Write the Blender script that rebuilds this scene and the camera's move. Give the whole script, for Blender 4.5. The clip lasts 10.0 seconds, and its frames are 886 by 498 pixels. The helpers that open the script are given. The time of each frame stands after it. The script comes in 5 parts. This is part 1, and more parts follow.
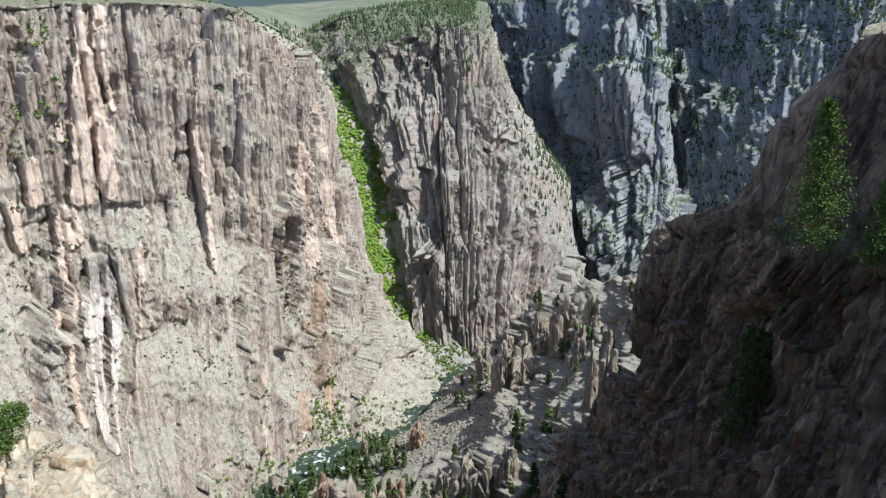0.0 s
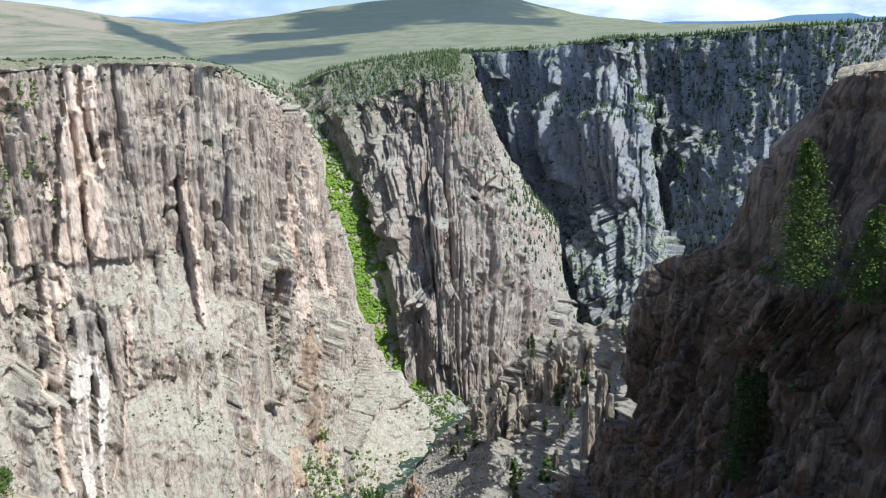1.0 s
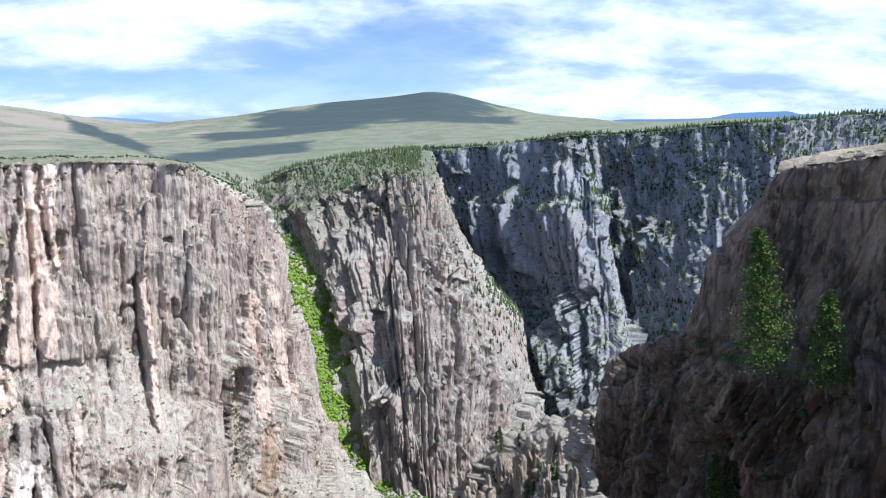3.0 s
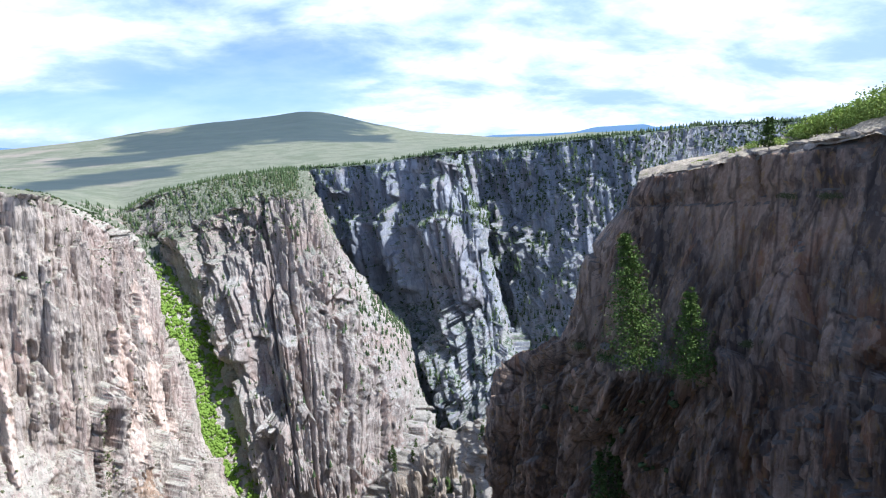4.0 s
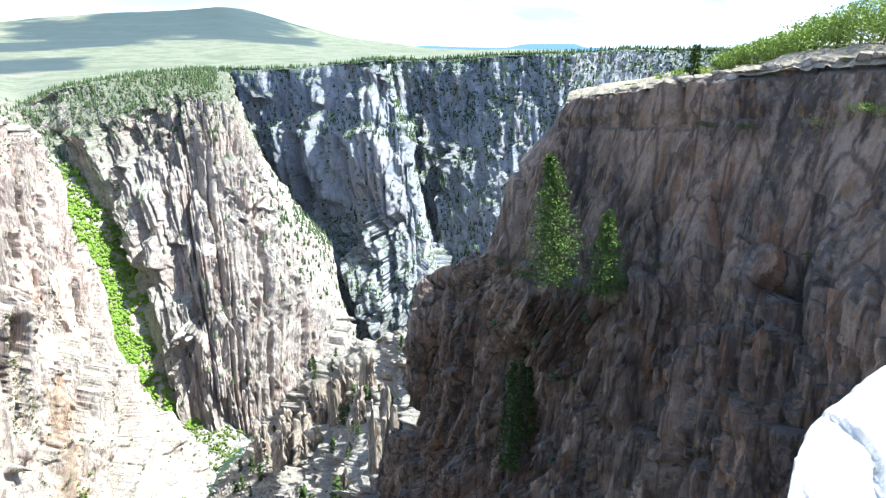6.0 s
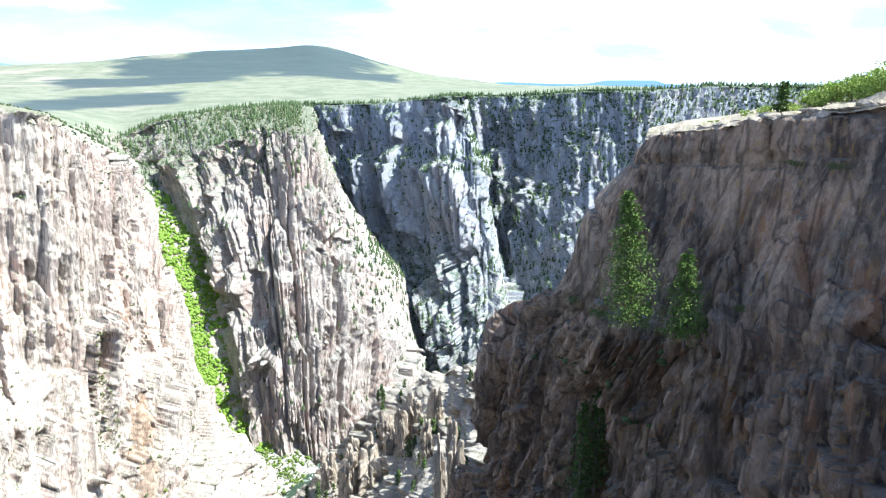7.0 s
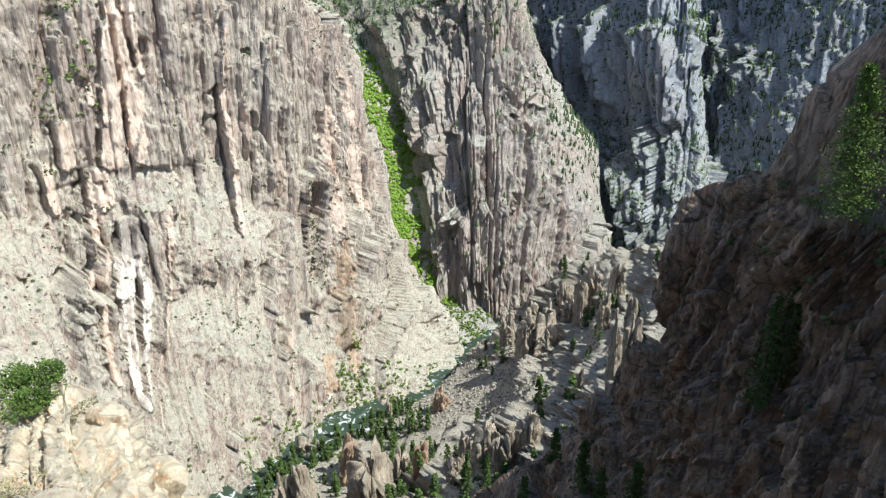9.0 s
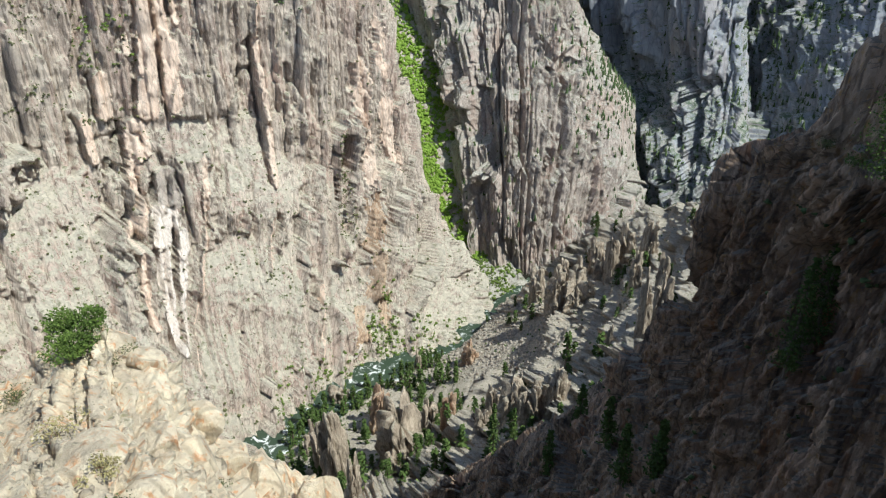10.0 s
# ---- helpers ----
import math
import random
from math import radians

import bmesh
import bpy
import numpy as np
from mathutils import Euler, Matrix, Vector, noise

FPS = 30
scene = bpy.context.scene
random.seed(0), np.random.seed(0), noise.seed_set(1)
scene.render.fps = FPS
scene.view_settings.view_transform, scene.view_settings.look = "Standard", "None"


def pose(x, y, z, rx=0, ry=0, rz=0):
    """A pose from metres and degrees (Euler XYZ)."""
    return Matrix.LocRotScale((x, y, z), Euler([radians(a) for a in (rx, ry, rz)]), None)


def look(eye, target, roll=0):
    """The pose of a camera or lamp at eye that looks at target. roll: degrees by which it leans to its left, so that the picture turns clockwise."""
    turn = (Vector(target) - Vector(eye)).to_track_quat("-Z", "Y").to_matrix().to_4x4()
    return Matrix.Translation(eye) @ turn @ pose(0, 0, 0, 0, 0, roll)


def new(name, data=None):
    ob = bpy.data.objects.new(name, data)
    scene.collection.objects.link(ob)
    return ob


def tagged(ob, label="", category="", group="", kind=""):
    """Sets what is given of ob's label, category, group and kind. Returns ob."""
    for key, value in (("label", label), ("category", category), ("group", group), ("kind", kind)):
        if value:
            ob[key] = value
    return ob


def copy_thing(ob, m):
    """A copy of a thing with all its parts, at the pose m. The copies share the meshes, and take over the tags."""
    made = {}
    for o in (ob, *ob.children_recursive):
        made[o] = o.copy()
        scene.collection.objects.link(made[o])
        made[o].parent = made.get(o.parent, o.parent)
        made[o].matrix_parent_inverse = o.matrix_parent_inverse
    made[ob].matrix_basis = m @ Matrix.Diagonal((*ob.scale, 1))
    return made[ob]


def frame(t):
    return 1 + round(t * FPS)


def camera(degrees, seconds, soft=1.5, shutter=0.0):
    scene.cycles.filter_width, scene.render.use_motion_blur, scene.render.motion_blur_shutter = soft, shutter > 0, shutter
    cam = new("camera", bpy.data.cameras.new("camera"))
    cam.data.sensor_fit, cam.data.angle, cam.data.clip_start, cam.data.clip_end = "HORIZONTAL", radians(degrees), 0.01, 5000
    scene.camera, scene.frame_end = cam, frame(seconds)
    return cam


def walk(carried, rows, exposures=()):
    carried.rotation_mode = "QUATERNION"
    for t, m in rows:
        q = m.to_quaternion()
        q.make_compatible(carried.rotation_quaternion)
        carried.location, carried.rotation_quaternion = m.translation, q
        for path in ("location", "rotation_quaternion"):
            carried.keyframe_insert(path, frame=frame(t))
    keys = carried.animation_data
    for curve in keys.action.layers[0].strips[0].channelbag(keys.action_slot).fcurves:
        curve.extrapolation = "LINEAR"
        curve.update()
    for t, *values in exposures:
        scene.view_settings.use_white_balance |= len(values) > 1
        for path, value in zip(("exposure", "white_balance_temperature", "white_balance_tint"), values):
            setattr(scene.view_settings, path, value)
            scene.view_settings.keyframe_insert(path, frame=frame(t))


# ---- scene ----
# ---------------------------------------------------------------- camera
cam = camera(66.3, 10.0, 1.2)
# seconds, yaw to the left, pitch, lean to the right (degrees); the eye stays at the overlook
TURNS = [
    (0.0, 0.00, -22.00, 0.00),
    (0.5, -3.46, -22.42, -0.50),
    (1.0, -0.90, -17.96, 1.28),
    (1.5, 2.51, -16.03, 0.87),
    (2.0, 4.36, -14.45, 0.58),
    (2.5, 3.01, -12.01, 3.47),
    (2.7, -0.06, -11.13, 2.76),
    (3.8, -11.46, -9.28, 2.58),
    (4.0, -14.29, -9.13, 2.85),
    (4.5, -18.99, -10.59, 2.09),
    (5.0, -19.80, -16.38, -0.04),
    (5.2, -20.63, -17.15, -0.61),
    (6.3, -20.52, -15.72, -0.65),
    (6.5, -18.23, -15.00, -0.02),
    (7.0, -14.34, -13.71, -0.78),
    (7.5, -9.11, -12.79, 0.79),
    (8.0, -4.84, -17.72, 0.18),
    (8.5, -1.35, -22.21, 0.10),
    (9.0, 2.33, -24.86, 0.31),
    (9.5, 3.71, -27.30, 0.67),
    (10.0, 5.28, -28.65, 0.65),
]
# the holder sways a little: seconds, metres to the right, metres ahead
SWAY = [(0.0, 0.0, 0.0), (3.8, 0.0, 0.0), (5.2, 0.0, 0.0), (6.3, -0.11, 0.14), (7.5, -0.11, 0.14), (9.0, 0.0, 0.0), (10.0, 0.0, 0.0)]


def eye(t):
    at, ex, ey = zip(*SWAY)
    return float(np.interp(t, at, ex)), float(np.interp(t, at, ey)), 0.0


# seconds, stops, kelvin, tint: the clip's camera opens up as it turns to the shaded cliff
EXPOSURE = [(0.0, 0.10, 5650.0, 5.0), (1.0, 0.16, 5600.0, 5.0), (2.5, 0.26, 5500.0, 10.0), (4.0, 0.50, 5400.0, 12.0), (4.5, 0.74, 5450.0, 9.0), (5.0, 1.10, 5480.0, 5.0), (6.5, 1.28, 5530.0, 4.0), (7.5, 1.18, 5530.0, 5.0), (8.0, 0.88, 5600.0, 5.0), (8.5, 0.57, 5700.0, 3.0), (9.5, 0.22, 5850.0, 2.0), (10.0, 0.14, 5900.0, 2.0)]
walk(cam, [(t, pose(*eye(t), 90 + p, 0, y) @ pose(0, 0, 0, 0, 0, -r)) for t, y, p, r in TURNS], EXPOSURE)
# ---------------------------------------------------------------- sky and sun
SUN_AZ, SUN_EL = 106.0, 56.0


def polar(az, el, dist):
    """A place by bearing to the right of ahead, elevation and horizontal distance from the overlook."""
    a = radians(az)
    return (dist * math.sin(a), dist * math.cos(a), dist * math.tan(radians(el)))


world = bpy.data.worlds.new("world")
scene.world = world
world.use_nodes = True


class Net:
    """Short hand for a node tree."""

    def __init__(self, tree):
        self.tree = tree
        tree.nodes.clear()

    def add(self, kind, out=0, props=None, **sockets):
        node = self.tree.nodes.new(kind)
        for key, value in (props or {}).items():
            setattr(node, key, value)
        for key, value in sockets.items():
            key = key.replace("_", " ")
            sock = node.inputs[int(key[1:])] if key[0] == "i" and key[1:].isdigit() else node.inputs[key]
            if isinstance(value, bpy.types.NodeSocket):
                self.tree.links.new(value, sock)
            else:
                sock.default_value = value
        return node.outputs[out] if not isinstance(out, str) else node.outputs[out]

    def math(self, op, a, b=0.0, clamp=False):
        return self.add("ShaderNodeMath", 0, {"operation": op, "use_clamp": clamp}, i0=a, i1=b)

    def mix(self, fac, a, b, kind="MIX"):
        return self.add("ShaderNodeMix", 2, {"data_type": "RGBA", "blend_type": kind}, i0=fac, i6=a, i7=b)

    def step(self, value, lo, hi):
        return self.add("ShaderNodeMapRange", 0, {"interpolation_type": "SMOOTHSTEP"}, i0=value, i1=lo, i2=hi)

    def noise(self, vec, scale, detail=5.0, rough=0.55, warp=0.0):
        return self.add("ShaderNodeTexNoise", 0, None, Vector=vec, Scale=scale, Detail=detail, Roughness=rough, Distortion=warp)

    def scaled(self, vec, sx, sy, sz):
        return self.add("ShaderNodeVectorMath", 0, {"operation": "MULTIPLY"}, i0=vec, i1=(sx, sy, sz))


def c4(r, g, b):
    return (r, g, b, 1.0)


net = Net(world.node_tree)
dirn = net.add("ShaderNodeTexCoord", "Generated")
xyz = net.tree.nodes.new("ShaderNodeSeparateXYZ")
net.tree.links.new(dirn, xyz.inputs[0])
up = net.math("ADD", net.math("MAXIMUM", xyz.outputs[2], 0.0), 0.30)
flat = net.add("ShaderNodeCombineXYZ", 0, None, X=net.math("DIVIDE", xyz.outputs[0], up), Y=net.math("DIVIDE", xyz.outputs[1], up), Z=0.0)
flat = net.add("ShaderNodeVectorMath", 0, {"operation": "ADD"}, i0=flat, i1=(2.6, 0.9, 0.0))
cover = net.noise(flat, 0.95, 7.0, 0.52, 0.35)
wisps = net.noise(net.scaled(flat, 0.9, 1.2, 1.0), 2.1, 6.0, 0.6, 0.2)
lean = net.math("MULTIPLY", xyz.outputs[0], 0.30)


def gap_at(x, z, wide, high):
    """A clear gap in the cloud round one direction ahead."""
    a = net.math("POWER", net.math("DIVIDE", net.math("SUBTRACT", xyz.outputs[0], x), wide), 2.0)
    b = net.math("POWER", net.math("DIVIDE", net.math("SUBTRACT", xyz.outputs[2], z), high), 2.0)
    return net.math("EXPONENT", net.math("MULTIPLY", net.math("ADD", a, b), -1.0))


clear_sky = net.math("ADD", net.math("MULTIPLY", gap_at(0.06, 0.12, 0.20, 0.055), 0.26), net.math("MULTIPLY", gap_at(-0.38, 0.065, 0.28, 0.022), 0.30))
body = net.math("ADD", net.math("ADD", cover, net.math("MULTIPLY", wisps, 0.3)), lean)
overhead = net.math("MULTIPLY", net.step(xyz.outputs[2], 0.22, 0.6), 0.38)
dense = net.step(net.math("SUBTRACT", net.math("SUBTRACT", body, clear_sky), overhead), 0.36, 0.62)
sky = net.add("ShaderNodeTexSky", 0, {"sky_type": "NISHITA", "sun_disc": False, "sun_elevation": radians(SUN_EL), "sun_rotation": radians(SUN_AZ), "altitude": 2300.0, "air_density": 1.0, "dust_density": 0.4, "ozone_density": 3.0})
clear = net.add("ShaderNodeBackground", 0, None, Color=sky, Strength=0.10)
shade = net.mix(net.step(wisps, 0.35, 0.65), c4(0.40, 0.52, 0.76), c4(0.97, 0.99, 1.03))
cloud = net.add("ShaderNodeBackground", 0, None, Color=shade, Strength=1.05)
both = net.add("ShaderNodeMixShader", 0, None, i0=net.math("ADD", net.math("MULTIPLY", dense, 0.82), 0.18), i1=clear, i2=cloud)
earth = net.add("ShaderNodeBackground", 0, None, Color=c4(0.12, 0.11, 0.08), Strength=0.3)
both = net.add("ShaderNodeMixShader", 0, None, i0=net.step(xyz.outputs[2], -0.02, -0.005), i1=earth, i2=both)
out = net.tree.nodes.new("ShaderNodeOutputWorld")
net.tree.links.new(both, out.inputs[0])

sun = new("sun", bpy.data.lights.new("sun", "SUN"))
sun.data.energy, sun.data.angle, sun.data.color = 5.4, radians(0.5), (1.0, 0.925, 0.81)
sun.matrix_world = look(polar(SUN_AZ, SUN_EL, 800.0), (0, 0, 0))


# ---------------------------------------------------------------- materials
def material(name, rough=0.9):
    mat = bpy.data.materials.new(name)
    mat.use_nodes = True
    n = Net(mat.node_tree)
    bsdf = n.tree.nodes.new("ShaderNodeBsdfPrincipled")
    bsdf.inputs["Roughness"].default_value = rough
    bsdf.inputs["Specular IOR Level"].default_value = 0.25
    end = n.tree.nodes.new("ShaderNodeOutputMaterial")
    n.tree.links.new(bsdf.outputs[0], end.inputs[0])
    return mat, n, bsdf


def rock(name, tones, streak, scree, sage, size=1.0, slope=(0.55, 0.75), green=0.5, bump=1.0, lichen=None, stretch=0.16, joints=0.55, band=None, chipped=0.55, brow=None, varnish=None):
    """Fluted cliff rock: tones mottled at two scales, dark varnish streaks, scree and low scrub where it lies flatter."""
    mat, n, bsdf = material(name)
    place = n.add("ShaderNodeTexCoord", "Object")
    tall = n.scaled(place, 1.0, 1.0, stretch)
    broad = n.noise(n.scaled(place, 1.0, 1.0, 0.5), 0.018 / size, 4.0, 0.6)
    patch = n.noise(tall, 0.11 / size, 6.0, 0.65, 0.4)
    col = n.mix(n.step(broad, 0.36, 0.64), c4(*tones[0]), c4(*tones[1]))
    col = n.mix(n.step(patch, 0.44, 0.68), col, c4(*tones[2]))
    if band:
        bands = n.noise(n.scaled(place, 1.0, 1.0, 0.07), 0.045 / size, 5.0, 0.62, 0.3)
        col = n.mix(n.math("MULTIPLY", n.step(bands, 0.50, 0.60), 0.75), col, c4(*band))
    grain = n.noise(place, 0.9 / size, 8.0, 0.7)
    col = n.mix(n.math("MULTIPLY", n.step(grain, 0.30, 0.72), 0.8 * chipped), col, c4(*[min(1, 1.55 * v) for v in tones[1]]))
    stain = n.noise(n.scaled(place, 1.0, 1.0, 0.3 * stretch), 0.28 / size, 4.0, 0.6)
    col = n.mix(n.math("MULTIPLY", n.step(stain, 0.53, 0.68), streak), col, c4(*[0.42 * v for v in tones[0]]))
    if varnish:
        drips = n.noise(n.scaled(place, 1.0, 1.0, 0.10), 0.085 / size, 6.0, 0.7, 0.3)
        col = n.mix(n.math("MULTIPLY", n.step(drips, 0.46, 0.60), 0.85), col, c4(*varnish[0]))
        rust = n.noise(n.add("ShaderNodeVectorMath", 0, {"operation": "ADD"}, i0=n.scaled(place, 1.0, 1.0, 0.16), i1=(31.0, 17.0, 5.0)), 0.15 / size, 6.0, 0.7, 0.3)
        col = n.mix(n.math("MULTIPLY", n.step(rust, 0.54, 0.66), 0.75), col, c4(*varnish[1]))
        bleach = n.noise(n.add("ShaderNodeVectorMath", 0, {"operation": "ADD"}, i0=n.scaled(place, 1.0, 1.0, 0.30), i1=(7.0, 53.0, 11.0)), 0.22 / size, 6.0, 0.7, 0.4)
        col = n.mix(n.math("MULTIPLY", n.step(bleach, 0.58, 0.70), 0.6), col, c4(*varnish[2]))
    if lichen:
        spots = n.noise(n.scaled(place, 1.0, 1.0, 0.45), 0.55 / size, 5.0, 0.6, 0.6)
        col = n.mix(n.math("MULTIPLY", n.step(spots, 0.54, 0.68), 0.7), col, c4(*lichen))
    bent = n.add("ShaderNodeVectorMath", 0, {"operation": "ADD"}, i0=tall, i1=n.scaled(patch, 1.2 * size, 1.2 * size, 0.4 * size))
    slab = n.add("ShaderNodeSeparateColor", 0, None, Color=n.add("ShaderNodeTexVoronoi", "Color", {"distance": "CHEBYCHEV"}, Vector=bent, Scale=0.26 / size))
    chip = n.add("ShaderNodeSeparateColor", 1, None, Color=n.add("ShaderNodeTexVoronoi", "Color", {"distance": "CHEBYCHEV"}, Vector=n.scaled(place, 1.0, 1.0, 0.4), Scale=0.7 / size))
    col = n.mix(n.math("MULTIPLY", n.step(slab, 0.45, 0.95), 0.24), col, c4(*[0.55 * v for v in tones[0]]))
    col = n.mix(n.math("MULTIPLY", n.step(chip, 0.55, 0.95), 0.5 * chipped), col, c4(*[min(1, 1.45 * v) for v in tones[1]]))
    joint = n.add("ShaderNodeTexVoronoi", "Distance", {"feature": "DISTANCE_TO_EDGE"}, Vector=n.add("ShaderNodeVectorMath", 0, {"operation": "ADD"}, i0=n.scaled(place, 1.0, 1.0, 0.75 * stretch), i1=n.scaled(patch, 3.0 * size, 3.0 * size, 0.5 * size)), Scale=0.13 / size)
    joint = n.math("SUBTRACT", 1.0, n.step(joint, 0.01, 0.07))
    col = n.mix(n.math("MULTIPLY", joint, joints), col, c4(*[0.3 * v for v in tones[2]]))
    nz = n.tree.nodes.new("ShaderNodeSeparateXYZ")
    n.tree.links.new(n.add("ShaderNodeNewGeometry", "True Normal"), nz.inputs[0])
    lie = n.step(n.math("ADD", nz.outputs[2], n.math("MULTIPLY", n.math("SUBTRACT", patch, 0.5), 0.7)), slope[0], slope[1])
    stones = n.add("ShaderNodeTexVoronoi", "Color", None, Vector=place, Scale=0.45 / size)
    pale = n.add("ShaderNodeSeparateColor", 0, None, Color=stones)
    soil = n.mix(pale, c4(*[0.82 * v for v in scree]), c4(*[min(1, 1.12 * v) for v in scree]))
    scrub = n.step(n.noise(place, 0.16 / size, 5.0, 0.75), 0.62 - 0.2 * green, 0.78 - 0.2 * green)
    if brow:
        at = n.tree.nodes.new("ShaderNodeSeparateXYZ")
        n.tree.links.new(place, at.inputs[0])
        scrub = n.math("MAXIMUM", scrub, n.math("MULTIPLY", n.step(at.outputs[2], brow[0], brow[1]), 0.85))
    soil = n.mix(n.math("MULTIPLY", scrub, 0.85), soil, c4(*sage))
    col = n.mix(lie, col, soil)
    n.tree.links.new(col, bsdf.inputs["Base Color"])
    seams = n.noise(n.scaled(place, 1.0, 1.0, 0.5 * stretch), 0.55 / size, 7.0, 0.7)
    high = n.math("ADD", n.math("ADD", n.math("MULTIPLY", slab, 0.7), n.math("MULTIPLY", chip, 0.5 * chipped)), n.math("ADD", n.math("MULTIPLY", seams, 1.4), n.math("MULTIPLY", grain, 1.2 * chipped)))
    relief = n.add("ShaderNodeBump", 0, None, Strength=1.0, Distance=1.5 * size * bump, Height=high)
    n.tree.links.new(relief, bsdf.inputs["Normal"])
    return mat


def mottled(name, dark, light, scale, rough=0.9, vary=True):
    """Two tones over a grain, with a shift from piece to piece."""
    mat, n, bsdf = material(name, rough)
    place = n.add("ShaderNodeTexCoord", "Object")
    grain = n.noise(place, scale, 6.0, 0.65)
    col = n.mix(n.step(grain, 0.3, 0.7), c4(*dark), c4(*light))
    if vary:
        own = n.add("ShaderNodeNewGeometry", "Random Per Island")
        col = n.mix(n.math("MULTIPLY", own, 0.55), col, c4(*[0.45 * a + 0.25 * b for a, b in zip(dark, light)]))
    n.tree.links.new(col, bsdf.inputs["Base Color"])
    relief = n.add("ShaderNodeBump", 0, None, Strength=0.6, Distance=0.12 / scale, Height=grain)
    n.tree.links.new(relief, bsdf.inputs["Normal"])
    return mat


PINK = rock("grey_pink_gneiss", ((0.43, 0.345, 0.29), (0.58, 0.505, 0.43), (0.31, 0.24, 0.205)), 0.7, (0.57, 0.525, 0.435), (0.155, 0.17, 0.085), size=1.4, slope=(0.50, 0.68), green=0.5, bump=1.0, stretch=0.09, joints=0.45, band=(0.44, 0.30, 0.255), chipped=0.55, brow=(-75.0, -40.0))
GREY = rock("grey_gneiss", ((0.36, 0.305, 0.27), (0.49, 0.42, 0.37), (0.26, 0.225, 0.205)), 0.5, (0.48, 0.45, 0.40), (0.105, 0.135, 0.06), size=1.8, green=0.6, bump=0.9, stretch=0.08, joints=0.25, band=(0.42, 0.305, 0.255), chipped=0.45, brow=(-215.0, -130.0))
# grey gneiss with the blue of skylit shade and haze put into its tones
SHADE_BLUE = rock("blue_shade_gneiss", ((0.31, 0.325, 0.365), (0.39, 0.40, 0.425), (0.245, 0.262, 0.305)), 0.3, (0.36, 0.355, 0.33), (0.07, 0.115, 0.06), size=2.0, green=0.9, bump=0.7, stretch=0.08, joints=0.2, band=(0.365, 0.325, 0.315), chipped=0.15, brow=(-130.0, -60.0))
NEAR = rock("weathered_brown_gneiss", ((0.45, 0.285, 0.20), (0.58, 0.44, 0.335), (0.14, 0.112, 0.10)), 0.9, (0.27, 0.235, 0.205), (0.075, 0.08, 0.042), size=0.3, green=0.2, bump=1.3, lichen=(0.50, 0.31, 0.12), stretch=0.15, joints=0.5, chipped=0.5, varnish=((0.11, 0.095, 0.09), (0.44, 0.22, 0.12), (0.60, 0.51, 0.42)))
CRAG = rock("tan_gneiss", ((0.36, 0.295, 0.23), (0.47, 0.40, 0.315), (0.24, 0.20, 0.16)), 0.6, (0.43, 0.385, 0.32), (0.09, 0.11, 0.045), size=0.45, green=0.5, joints=0.3, band=(0.42, 0.29, 0.19), chipped=0.4)
BLEACHED = rock("bleached_granite", ((0.76, 0.70, 0.62), (0.82, 0.78, 0.72), (0.70, 0.64, 0.56)), 0.15, (0.78, 0.73, 0.66), (0.7, 0.64, 0.54), size=0.1, green=0.1, slope=(0.9, 1.2), bump=0.12, joints=0.08, chipped=0.3)
LEDGE = rock("pale_granite", ((0.66, 0.52, 0.37), (0.76, 0.65, 0.50), (0.54, 0.42, 0.30)), 0.2, (0.58, 0.49, 0.37), (0.28, 0.27, 0.13), size=0.14, green=0.35, slope=(0.85, 1.05), lichen=(0.64, 0.29, 0.11), stretch=0.5, bump=0.7, joints=0.4, chipped=0.4, varnish=((0.68, 0.59, 0.46), (0.66, 0.32, 0.13), (0.80, 0.72, 0.60)))
RIM = rock("rim_rock", ((0.37, 0.31, 0.25), (0.48, 0.41, 0.34), (0.29, 0.24, 0.195)), 0.4, (0.43, 0.365, 0.275), (0.19, 0.20, 0.08), size=0.12, green=0.45, stretch=0.5, bump=0.5)
DYKE = rock("pale_pink_pegmatite", ((0.68, 0.50, 0.40), (0.76, 0.61, 0.51), (0.56, 0.39, 0.31)), 0.2, (0.68, 0.58, 0.48), (0.40, 0.36, 0.27), size=0.9, green=0.1, joints=0.3, chipped=0.35, bump=0.8, slope=(0.7, 0.9))
OCHRE = rock("ochre_stained_gneiss", ((0.46, 0.31, 0.205), (0.55, 0.42, 0.31), (0.37, 0.25, 0.175)), 0.5, (0.50, 0.43, 0.34), (0.2, 0.2, 0.1), size=0.9, green=0.3, joints=0.4, chipped=0.4, stretch=0.12, slope=(0.7, 0.9))
WHITE_DYKE = rock("white_pegmatite", ((0.70, 0.60, 0.54), (0.77, 0.69, 0.63), (0.58, 0.47, 0.41)), 0.2, (0.7, 0.62, 0.54), (0.45, 0.40, 0.3), size=0.9, green=0.1, joints=0.3, chipped=0.35, bump=0.8, slope=(0.7, 0.9))


# ---------------------------------------------------------------- noise on whole arrays
def hashed(i, j, k, seed):
    v = (i.astype(np.int64) * 374761393 + j.astype(np.int64) * 668265263 + k.astype(np.int64) * 2147483647 + seed * 974634777) & 0xFFFFFFFF
    v = ((v ^ (v >> 13)) * 1274126177) & 0xFFFFFFFF
    v = ((v ^ (v >> 16)) * 2246822519) & 0xFFFFFFFF
    return ((v ^ (v >> 15)) & 0xFFFFFF) / float(0x1000000)


